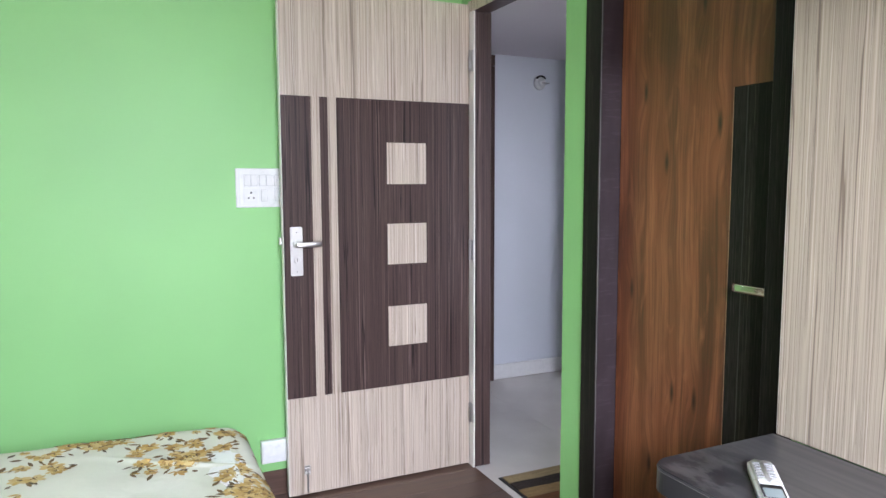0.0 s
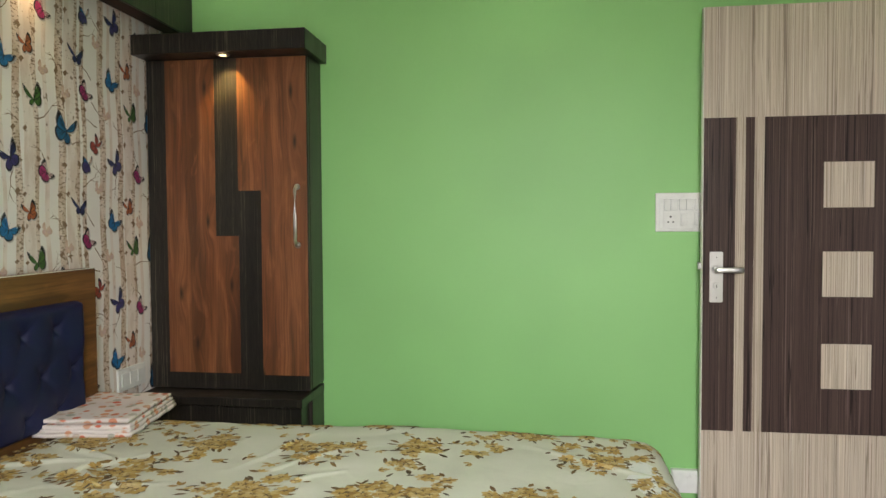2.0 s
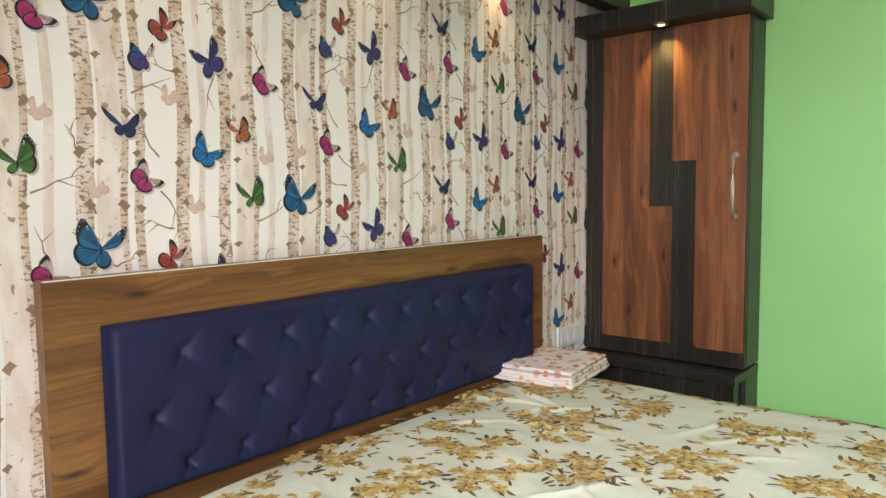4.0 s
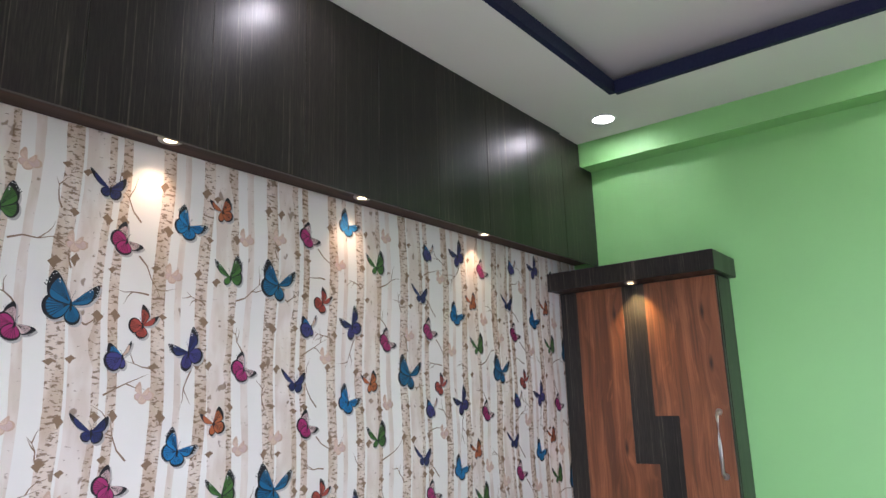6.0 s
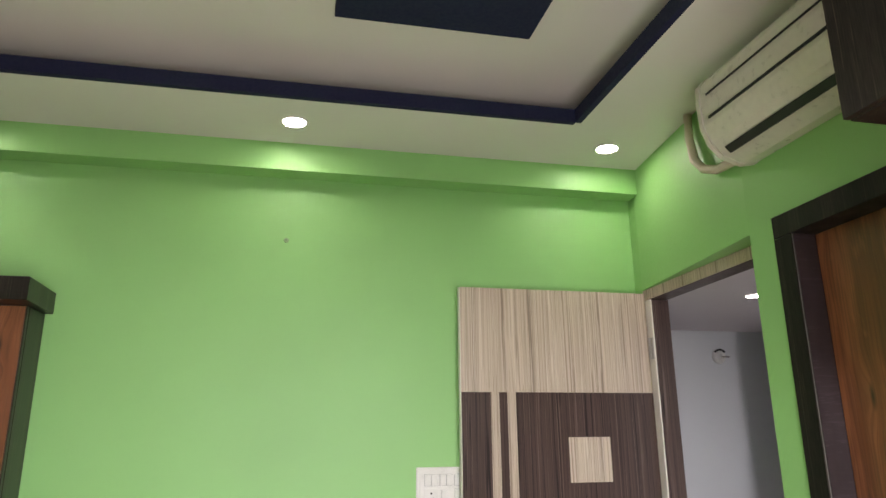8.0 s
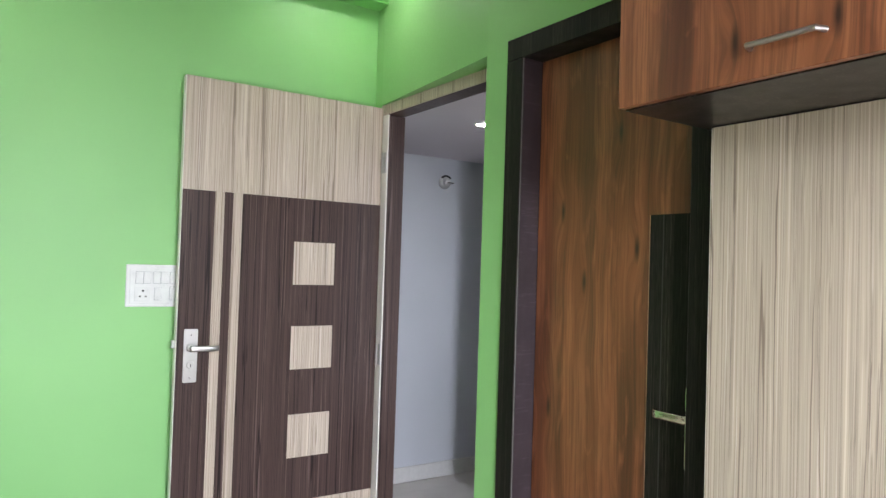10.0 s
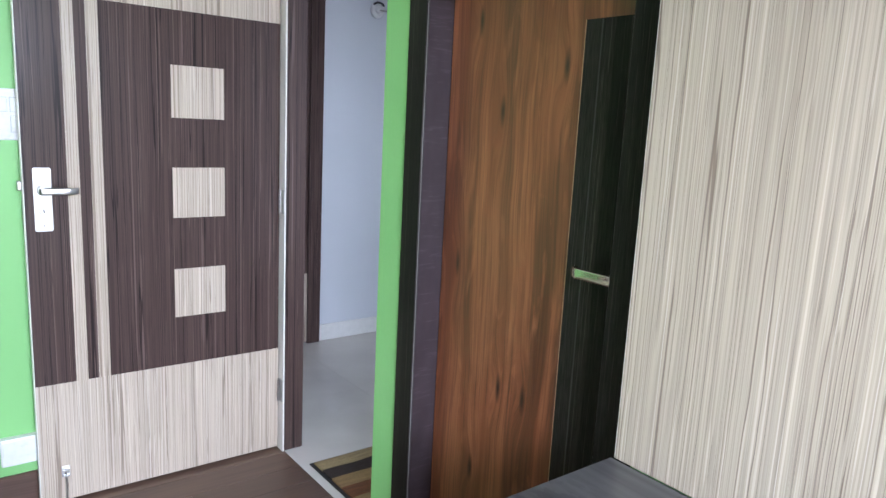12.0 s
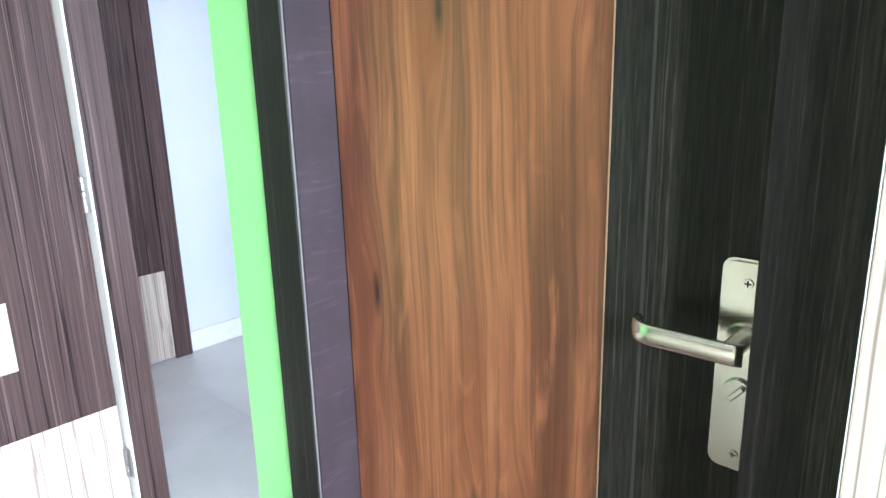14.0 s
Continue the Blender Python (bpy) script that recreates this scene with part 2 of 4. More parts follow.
def add_box(bm, x0, x1, y0, y1, z0, z1, bevel=0.0, seg=2):
    r = bmesh.ops.create_cube(bm, size=1.0, matrix=Matrix.LocRotScale(((x0 + x1) / 2, (y0 + y1) / 2, (z0 + z1) / 2), None, (abs(x1 - x0), abs(y1 - y0), abs(z1 - z0))))
    if bevel > 0:
        es = list({e for v in r["verts"] for e in v.link_edges})
        bmesh.ops.bevel(bm, geom=es, offset=bevel, segments=seg, affect="EDGES", profile=0.5)
    return bm


def box(x0, x1, y0, y1, z0, z1, bevel=0.0, seg=2):
    return add_box(bmesh.new(), x0, x1, y0, y1, z0, z1, bevel, seg)


def add_cyl(bm, a, b, r0, r1=None, seg=20):
    a, b = Vector(a), Vector(b)
    d = b - a
    m = Matrix.Translation((a + b) / 2) @ d.to_track_quat("Z", "Y").to_matrix().to_4x4()
    bmesh.ops.create_cone(bm, cap_ends=True, segments=seg, radius1=r0, radius2=r0 if r1 is None else r1, depth=d.length, matrix=m)
    return bm


def cyl(a, b, r0, r1=None, seg=20):
    return add_cyl(bmesh.new(), a, b, r0, r1, seg)


def prism(outline, lo, hi, axis):
    """An outline of (u, v) drawn out along an axis between lo and hi."""
    bm = bmesh.new()

    def at(u, v, w):
        return {"x": (w, u, v), "y": (u, w, v), "z": (u, v, w)}[axis]

    a = [bm.verts.new(at(u, v, lo)) for u, v in outline]
    b = [bm.verts.new(at(u, v, hi)) for u, v in outline]
    bm.faces.new(a)
    bm.faces.new(b[::-1])
    for i in range(len(a)):
        j = (i + 1) % len(a)
        bm.faces.new((a[i], b[i], b[j], a[j]))
    bmesh.ops.recalc_face_normals(bm, faces=bm.faces)
    return bm


def tube(points, r, seg=12):
    """A round tube through points."""
    bm = bmesh.new()
    pts = [Vector(p) for p in points]
    rings = []
    for i, p in enumerate(pts):
        d = (pts[min(i + 1, len(pts) - 1)] - pts[max(i - 1, 0)]).normalized()
        q = d.to_track_quat("Z", "Y").to_matrix()
        rings.append([bm.verts.new(p + q @ Vector((r * math.cos(2 * math.pi * k / seg), r * math.sin(2 * math.pi * k / seg), 0))) for k in range(seg)])
    for a, b in zip(rings, rings[1:]):
        for k in range(seg):
            bm.faces.new((a[k], a[(k + 1) % seg], b[(k + 1) % seg], b[k]))
    bm.faces.new(rings[0][::-1])
    bm.faces.new(rings[-1])
    return bm


def rounded(w, h, r, n=5, cx=0.0, cy=0.0):
    pts = []
    for sx, sy, a0 in ((1, 1, 0), (-1, 1, 90), (-1, -1, 180), (1, -1, 270)):
        for i in range(n + 1):
            a = radians(a0 + 90 * i / n)
            pts.append((cx + sx * (w / 2 - r) + r * math.cos(a), cy + sy * (h / 2 - r) + r * math.sin(a)))
    return pts


def setting(name, bm, material, label, category, smooth=False):
    return tagged(finish(name, bm, material, None, "", smooth), label, category, "", "structure")


# ---- the shell: room x -1.95..1.19, y -0.68..3.03 ----
XW, XE, XP, YN, YS, ZC = -1.95, 1.19, 1.107, 3.03, -0.68, 2.68
T = 0.12
setting("wall_north", box(XW - T, XE + T, YN, YN + T, 0, 3.0), M_GREEN, "plain light green painted wall behind the open door", "wall")
setting("wall_west", box(XW - T, XW, YS - T, YN, 0, 3.0), M_CREAM, "wall behind the bed headboard", "wall")

bm = bmesh.new()  # entrance wall: pier strip by the corner, over the door
add_box(bm, XE, XE + 0.085, 2.97, YN, 0, 3.0)
over = prism([(XE, 2.97), (XE + T, 2.97), (XE + T, 2.095), (XP, 2.095)], 2.117, 3.0, "z")
tmp = bpy.data.meshes.new("over")
over.to_mesh(tmp)
over.free()
bm.from_mesh(tmp)
bpy.data.meshes.remove(tmp)
add_box(bm, XP, XE + T, 1.979, 2.095, 0, 3.0)
add_box(bm, XP, XE + T, 1.208, 1.979, 2.137, 3.0)
add_box(bm, XP, XE + T, YS - T, 1.208, 0, 3.0)
setting("wall_east", bm, M_GREEN, "light green painted wall with two doorways", "wall")

bm = bmesh.new()  # south wall with a window
WX0, WX1, WZ0, WZ1 = -0.7, 0.7, 0.08, 2.1
add_box(bm, XW, WX0, YS - T, YS, 0, 3.0)
add_box(bm, WX1, XP, YS - T, YS, 0, 3.0)
add_box(bm, WX0, WX1, YS - T, YS, 0, WZ0)
add_box(bm, WX0, WX1, YS - T, YS, WZ1, 3.0)
setting("wall_south", bm, M_GREEN, "light green painted wall with a window", "wall")
bm = bmesh.new()
for a in (WX0, (WX0 + WX1) / 2 - 0.02, WX1 - 0.04):
    add_box(bm, a, a + 0.04, YS - 0.09, YS - 0.04, WZ0, WZ1, 0.004)
for a in (WZ0, WZ1 - 0.04):
    add_box(bm, WX0 + 0.042, WX1 - 0.042, YS - 0.085, YS - 0.045, a, a + 0.04, 0.004)
setting("window_1", bm, M_CREAM, "cream window frame with two lights", "window")

bm = bmesh.new()
add_box(bm, XW - T, XE + 0.08, YN - 0.10, YN, 2.560, ZC)
setting("beam", bm, M_GREEN, "shallow green beam along the top of the wall", "beam")

# ceiling: lower border round a recessed tray
TX0, TX1, TY0, TY1, ZT = -1.45, 0.72, -0.155, 2.515, 2.80
bm = bmesh.new()
add_box(bm, XW - T, TX0, YS, YN, ZC, ZC + 0.05)
add_box(bm, TX1, XE + T, YS, YN, ZC, ZC + 0.05)
add_box(bm, TX0, TX1, TY1, YN, ZC, ZC + 0.05)
add_box(bm, TX0, TX1, YS, TY0, ZC, ZC + 0.05)
add_box(bm, XW - T, XE + T, YS, YN, ZT + 0.03, ZT + 0.1)
setting("ceiling", bm, M_WHITE, "white false ceiling with a recessed tray", "ceiling")
bm = bmesh.new()  # navy rim of the tray
H0, H1 = ZC - 0.002, ZC + 0.054
add_box(bm, TX0 - 0.02, TX0 + 0.004, TY0, TY1, H0, H1)
add_box(bm, TX1 - 0.004, TX1 + 0.02, TY0, TY1, H0, H1)
add_box(bm, TX0 + 0.004, TX1 - 0.004, TY1 - 0.004, TY1 + 0.02, H0, H1)
add_box(bm, TX0 + 0.004, TX1 - 0.004, TY0 - 0.02, TY0 + 0.004, H0, H1)
setting("trim", bm, M_NAVY, "navy blue painted rim of the ceiling tray", "trim")
setting("ceiling_panel", box(-0.245, 0.412, 1.45, 2.172, ZT - 0.005, ZT + 0.035, 0.003), M_NAVY, "navy blue square panel on the tray ceiling", "ceiling panel")

setting("floor", box(XW, XE + 0.03, YS, YN, -0.05, -0.004), M_DARKLAM, "brown wood plank floor", "floor")
bm = box(XE + 0.03, 2.39, 1.5, 4.25, -0.05, -0.012)
add_box(bm, 2.39, 3.62, 3.08, 4.25, -0.05, -0.012)
setting("floor_hall", bm, M_MARBLE, "pale polished tile floor of the hallway", "floor")
setting("wall_hall_north", box(XE + T, 3.5, 4.13, 4.25, 0, 2.6), M_HALL, "pale lilac painted hallway wall", "wall")
bm = box(XE + T, 2.27, 1.6, 4.13, 2.14, 2.24)
add_box(bm, 2.27, 3.5, 3.2, 4.13, 2.14, 2.24)
setting("ceiling_hall", bm, M_HALLCEIL, "low pinkish white hallway ceiling", "ceiling")


# ---- entrance door ----
def door_frame(name, label):
    return thing(name, (0, 0, 0), label, "door frame", kind="structure")


f = door_frame("door_frame", "dark striped door frame with a cream outer face")
part("jamb", box(1.198, 1.28, 2.912, 2.968, 0, 2.068, 0.002, 1), M_DARKLAM, f)
part("jamb", box(1.198, 1.30, 2.097, 2.13, 0, 2.068, 0.002, 1), M_DARKLAM, f)
part("head", box(1.198, 1.28, 2.097, 2.968, 2.070, 2.116, 0.002, 1), M_DARKLAM, f)
part("facing", box(1.192, 1.1975, 2.91, 2.968, 0, 2.069), M_CREAM, f, "cream painted strip of the door frame")
part("facing", box(1.191, 1.1975, 2.097, 2.968, 2.071, 2.116), M_LIGHTLAM, f, "pale striped strip over the doorway")

d = thing("door_1", (1.186, 2.948, 0.012), "open door in pale and dark striped laminate with three square inlays", "door", kind="structure")
W, HT = 0.84, 2.088
part("core", box(-W, 0, 0.0, 0.034, 0, HT, 0.001, 1), M_LIGHTLAM, d)
part("bottom_panel", box(-W, 0, -0.0015, 0.0, 0, 0.418), M_LIGHTLAM, d, "pale striped laminate")
part("top_panel", box(-W, 0, -0.0015, 0.0, 1.658, HT), M_LIGHTLAM, d, "pale striped laminate")
part("middle_panel", box(-W, 0, -0.0019, 0.0, 0.4185, 1.6575), M_DARKLAM, d, "dark brown striped laminate")
for x in (-0.719, -0.649):
    part("inlay_strip", box(x, x + 0.036, -0.003, -0.0019, 0.4187, 1.6573), M_LIGHTLAM, d, "narrow pale strip")
for z in (0.597, 0.957, 1.303):
    part("square_inlay", box(-0.394, -0.212, -0.003, -0.0019, z, z + 0.176), M_LIGHTLAM, d, "pale square inlay")
part("free_edge", box(-W - 0.003, -W, 0.001, 0.033, 0, HT), M_CREAM, d)


def sweep(points, half_h, half_t, seg=14):
    """A flat oval bar through points in a level plane, tall along z."""
    bm = bmesh.new()
    pts = [Vector(p) for p in points]
    rings = []
    for i, p in enumerate(pts):
        d = (pts[min(i + 1, len(pts) - 1)] - pts[max(i - 1, 0)]).normalized()
        side = d.cross(Vector((0, 0, 1))).normalized()
        ring = []
        for k in range(seg):
            a = 2 * math.pi * k / seg
            cu, su = math.cos(a), math.sin(a)
            ring.append(bm.verts.new(p + side * half_t * math.copysign(abs(cu) ** 0.6, cu) + Vector((0, 0, half_h * math.copysign(abs(su) ** 0.6, su)))))
        rings.append(ring)
    for a, b in zip(rings, rings[1:]):
        for k in range(seg):
            bm.faces.new((a[k], a[(k + 1) % seg], b[(k + 1) % seg], b[k]))
    bm.faces.new(rings[0][::-1])
    bm.faces.new(rings[-1])
    bmesh.ops.recalc_face_normals(bm, faces=bm.faces)
    return bm


def lever_set(parent, at_x, at_y, at_z, m, length, width=0.05, height=0.2, hole=-0.045, finish_m=None, turn=False):
    """A backplate with a lever; m turns it from a plane that faces -y."""
    finish_m = finish_m or M_CHROME
    pl = prism(rounded(width, height, 0.011 if turn else 0.006), -0.009, 0, "y")
    bmesh.ops.bevel(pl, geom=[e for e in pl.edges if all(v.co.y < -0.008 for v in e.verts)], offset=0.003, segments=2, affect="EDGES")
    obs = [part("handle_plate", pl, finish_m, parent, "satin steel backplate")]
    lv = cyl((0, -0.008, 0.03), (0, -0.014, 0.03), 0.0165, 0.015, 28)
    add_cyl(lv, (0, -0.013, 0.03), (0, -0.045, 0.03), 0.0095, 0.0095, 20)
    obs.append(part("spindle", lv, finish_m, obs[0]))
    ol = [(-0.013, -0.046, 0.03), (-0.005, -0.049, 0.03), (0.02, -0.050, 0.03), (0.05, -0.051, 0.03), (length - 0.030, -0.052, 0.03)]
    for k in range(1, 7):
        a = radians(15 * k)
        ol.append((length - 0.030 + 0.026 * math.sin(a), -0.052 + 0.022 * (1 - math.cos(a)), 0.03))
    obs.append(part("lever", sweep(ol, 0.0105, 0.0045), finish_m, obs[0], "satin steel lever with a returned end", True))
    hz = hole + 0.012
    obs.append(part("lock_cylinder", cyl((0, -0.0135, hz), (0, -0.008, hz), 0.0125, 0.0145, 28), finish_m, obs[0]))
    if turn:
        knob = box(-0.0095, 0.0095, -0.0175, -0.0134, hz - 0.0028, hz + 0.0028, 0.001, 1)
        bmesh.ops.rotate(knob, verts=knob.verts, cent=(0, 0, hz), matrix=Matrix.Rotation(radians(50), 3, "Y"))
        obs.append(part("thumb_turn", knob, finish_m, obs[0]))
    else:
        ky = box(-0.0045, 0.0045, -0.0105, -0.0088, hz - 0.026, hz - 0.010, 0.001, 1)
        obs.append(part("lock_body", ky, finish_m, obs[0]))
        obs.append(part("keyhole", box(-0.0016, 0.0016, -0.0142, -0.0134, hz - 0.008, hz + 0.004, 0.0003, 1), M_BLACKPL, obs[0]))
    for z in (height / 2 - 0.022, -height / 2 + 0.018):
        part("screw", cyl((0, -0.0105, z), (0, -0.0088, z), 0.0045, 0.005, 14), finish_m, obs[0])
        bm = box(-0.0032, 0.0032, -0.0108, -0.0104, z - 0.0006, z + 0.0006)
        add_box(bm, -0.0006, 0.0006, -0.0108, -0.0104, z - 0.0032, z + 0.0032)
        part("screw_slot", bm, M_BLACKPL, obs[0])
    obs[0].matrix_local = Matrix.Translation((at_x, at_y, at_z)) @ m
    return obs[0]


lever_set(d, -0.79, -0.003, 1.032, pose(0, 0, 0), 0.098)
part("latch", box(-W - 0.016, -W - 0.003, 0.008, 0.022, 1.06, 1.09, 0.003), M_CHROME, d, "steel latch bolt")
for z in (0.20, 0.96, 1.80):
    bm = box(0.0035, 0.0055, -0.036, -0.004, z, z + 0.09)
    for k in range(5):
        add_cyl(bm, (0.0, -0.009, z + 0.0185 * k), (0.0, -0.009, z + 0.0185 * k + 0.0165), 0.006, None, 12)
    part("hinge", bm, M_CHROME, d, "steel butt hinge")
bm = box(-0.778, -0.752, -0.006, -0.003, 0.085, 0.125, 0.001)
add_cyl(bm, (-0.765, -0.012, 0.012), (-0.765, -0.012, 0.118), 0.004, None, 10)
add_box(bm, -0.775, -0.755, -0.016, -0.0055, 0.09, 0.098, 0.001)
add_box(bm, -0.775, -0.755, -0.016, -0.0055, 0.108, 0.116, 0.001)
part("door_stopper", bm, M_CHROME, d, "small steel foot bolt")

# ---- bathroom door ----
EAST = (0.022, 0.011, 0)
f = door_frame("door_frame", "black oak laminate door frame with plum reveals")
f.location = EAST
part("jamb", box(1.077, 1.205, 1.890, 1.966, 0, 2.065, 0.0015, 1), M_MATTBLACK, f)
part("jamb", box(1.077, 1.205, 1.187, 1.270, 0, 2.065, 0.0015, 1), M_MATTBLACK, f)
part("head", box(1.077, 1.205, 1.187, 1.966, 2.067, 2.135, 0.0015, 1), M_MATTBLACK, f)
part("reveal", box(1.082, 1.156, 1.886, 1.8898, 0, 2.065), M_PURPLE, f, "plum brown saw-marked reveal")
part("edge_band", box(1.0792, 1.0815, 1.8888, 1.8898, 0, 2.065), M_PALEEDGE, f, "thin grey edge band")
d2 = thing("door_2", (1.179, 1.290, 0.012), "closed amber timber bathroom door with a black inlay", "door", kind="structure")
part("leaf", box(0.0, 0.034, -0.008, 0.607, 0, 2.052, 0.001, 1), M_AMBER, d2)
part("inlay", box(-0.0022, 0.0, -0.008, 0.168, 0, 1.548), M_MATTBLACK, d2, "tall black oak inlay")
part("groove_strip", box(-0.0027, -0.0022, 0.124, 0.127, 0, 1.548), M_GROOVE, d2)
part("edge_line", box(-0.0026, 0.0, 0.1682, 0.1697, 0, 1.548), M_CUT, d2, "thin pale cut edge")
lever_set(d2, -0.003, 0.019, 1.018, Matrix(((0, 1, 0, 0), (1, 0, 0, 0), (0, 0, 1, 0), (0, 0, 0, 1))), 0.098, 0.050, 0.212, -0.034, M_NICKEL, True)

# ---- wall unit: shelf, striped back panel, cabinets ----
n = Nodes("slate_wood_shelf")
g1 = n.noise(1, n.mapped((60, 2.0, 20)), 3)
g2 = n.noise(3.0, detail=3)
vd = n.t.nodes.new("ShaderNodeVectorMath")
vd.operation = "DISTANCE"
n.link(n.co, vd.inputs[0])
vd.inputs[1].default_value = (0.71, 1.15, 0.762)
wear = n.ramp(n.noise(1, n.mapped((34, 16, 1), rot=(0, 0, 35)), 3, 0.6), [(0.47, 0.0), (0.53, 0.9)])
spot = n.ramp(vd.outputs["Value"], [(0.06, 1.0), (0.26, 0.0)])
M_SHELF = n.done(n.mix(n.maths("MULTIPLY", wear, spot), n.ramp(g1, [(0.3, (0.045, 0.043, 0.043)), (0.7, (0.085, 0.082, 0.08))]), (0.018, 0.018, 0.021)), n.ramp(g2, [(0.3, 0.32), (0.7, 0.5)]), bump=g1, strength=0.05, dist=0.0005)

sh = thing("wall_shelf", EAST, "dark grey wood-grain shelf with a rounded corner", "shelf")
r = 0.055
ol = [(1.035, -0.6), (1.035, 1.195)] + [(0.67 + r - r * math.sin(radians(a)), 1.195 - r + r * math.cos(radians(a))) for a in range(0, 91, 9)] + [(0.67, -0.6)]
bm = prism(ol, 0.712, 0.762, "z")
bmesh.ops.bevel(bm, geom=[e for e in bm.edges if all(v.co.z > 0.761 for v in e.verts)], offset=0.003, segments=2, affect="EDGES")
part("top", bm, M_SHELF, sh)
bm = prism([(u - 0.0012 if u < 1.03 else u, v) for u, v in ol], 0.7565, 0.757, "z")
part("edge_band", bm, M_PALEEDGE, sh, "thin grey edge line")
cb = thing("base_cabinet", EAST, "amber timber base cabinet under the grey shelf", "cabinet")
part("body", box(0.74, 1.083, -0.6, 1.15, 0.0, 0.71, 0.002, 1), M_AMBER, cb)
for y in (-0.59, -0.01, 0.57):
    part("door", box(0.72, 0.738, y, y + 0.572, 0.06, 0.705, 0.002, 1), M_AMBER, cb)
bp = thing("back_panel", EAST, "pale striped laminate panel above the grey shelf", "wall panel")
part("panel", box(1.035, 1.0835, -0.6, 1.186, 0.7625, 1.734, 0.001, 1), M_GREYLAM, bp)
part("edge_band", box(1.0358, 1.0830, 1.1862, 1.1872, 0.7632, 1.733), M_CREAM, bp, "cream edge band")
oc = thing("wall_cabinet", EAST, "amber timber wall cabinet over the striped panel", "cabinet")
part("body", box(0.778, 1.0835, -0.6, 1.212, 1.7515, 2.083, 0.001, 1), M_AMBER, oc)
part("bottom_board", box(0.781, 1.0835, -0.6, 1.210, 1.736, 1.751), M_BLACK, oc, "dark underside board")
for y in (-0.59, 0.005, 0.60):
    dd = part("door", box(0.761, 0.777, y, y + 0.588 if y < 0.5 else 1.212, 1.738, 2.082, 0.001, 1), M_AMBER, oc)
    part("handle", tube([(0.761, y + 0.20, 1.79), (0.741, y + 0.205, 1.79), (0.741, y + 0.32, 1.79), (0.761, y + 0.325, 1.79)], 0.005), M_CHROME, dd, "steel bow handle")
lo = thing("loft_cabinet", EAST, "black oak loft cabinet above the amber wall cabinet", "cabinet")
part("body", box(0.71, 1.0835, -0.6, 1.25, 2.086, 2.679, 0.002, 1), M_BLACK, lo)
for y in (-0.59, 0.015, 0.62):
    part("door", box(0.694, 0.709, y, y + 0.60 if y < 0.5 else 1.25, 2.088, 2.675, 0.001, 1), M_BLACK, lo)

# remote control on the shelf
rc = thing("remote_control", (0.806, 1.010, 0.7624), "white air conditioner remote control with a grey screen", "remote")
rc.rotation_euler = (0, 0, radians(-41))
rc.scale = (1.12, 1.02, 1.0)
bm = prism(rounded(0.044, 0.19, 0.016), 0.0, 0.018, "z")
bmesh.ops.bevel(bm, geom=[e for e in bm.edges if all(v.co.z > 0.017 for v in e.verts)], offset=0.005, segments=3, affect="EDGES")
part("case", bm, M_PLASTIC, rc, "", True)
part("screen_frame", prism(rounded(0.034, 0.055, 0.004, 3, 0, -0.052), 0.0172, 0.0185, "z"), M_BLACKPL, rc)
part("screen", prism(rounded(0.028, 0.036, 0.002, 2, 0, -0.058), 0.018, 0.0189, "z"), plain("grey_lcd", (0.30, 0.36, 0.36), 0.15), rc, "grey green display")
for y, ws in ((-0.012, (-0.009, 0.009)),):
    for x in ws:
        part("button", prism(rounded(0.016, 0.014, 0.006, 4, x, y), 0.0172, 0.0195, "z"), M_PLASTIC, rc)
for k in range(6):
    for x in (-0.009, 0.009):
        part("button", prism(rounded(0.011, 0.0055, 0.002, 2, x, 0.012 + 0.012 * k), 0.0172, 0.0187, "z"), M_GREYPL, rc)

# ---- bed ----
BX0, BX1, BY0, BY1, BZ = -1.865, 0.085, 0.52, 2.38, 0.588


crease = random.Random(21)
CREASES = []
for k in range(26):
    px, py, a = crease.uniform(BX0 + 0.1, BX1 - 0.1), crease.uniform(BY0 + 0.1, BY1 - 0.1), crease.choice((0.5, 0.9, 2.4, 2.8)) + crease.uniform(-0.3, 0.3)
    CREASES.append((px, py, math.cos(a), math.sin(a), crease.uniform(0.10, 0.26), crease.uniform(0.006, 0.011), crease.uniform(0.006, 0.011)))


def sheet_z(x, y):
    w = 0.008 * noise.noise((x * 2.1, y * 2.3, 0)) + 0.004 * noise.noise((x * 9 + y * 3, y * 4.5, 4))
    w += 0.005 * abs(noise.noise((x * 3 - y * 7, x * 2 + y * 2, 9)))
    for px, py, c, s, ln, wd, h in CREASES:
        u, v = (x - px) * c + (y - py) * s, (y - py) * c - (x - px) * s
        if abs(u) < ln and abs(v) < 0.05:
            v += 0.012 * math.sin(u * 14 + px * 9)
            w += h * (1 - (u / ln) ** 2) * math.exp(-((v / wd) ** 2))
    return BZ + w - 0.022 * max(0.0, (x + 0.75) / 0.85) ** 2


n = Nodes("cream_bedsheet_cotton")
wv = n.noise(1, n.mapped((700, 700, 700)), 2)
cr = n.noise(1, n.mapped((9, 16, 9), rot=(0, 0, 25)), 4, 0.6, 0.5)
M_SHEET = n.done(n.ramp(n.noise(5), [(0.3, (0.60, 0.615, 0.50)), (0.7, (0.66, 0.665, 0.56))]), 0.8, bump=n.mix(0.12, cr, wv), strength=0.5, dist=0.008)
bed = thing("bed", (0, 0, 0), "double bed with floral sheet and tufted navy headboard", "bed")
part("bed_box", box(-1.885, 0.03, 0.56, 2.32, 0.0, 0.32, 0.004, 1), M_AMBER_Y, bed, "amber timber bed box")
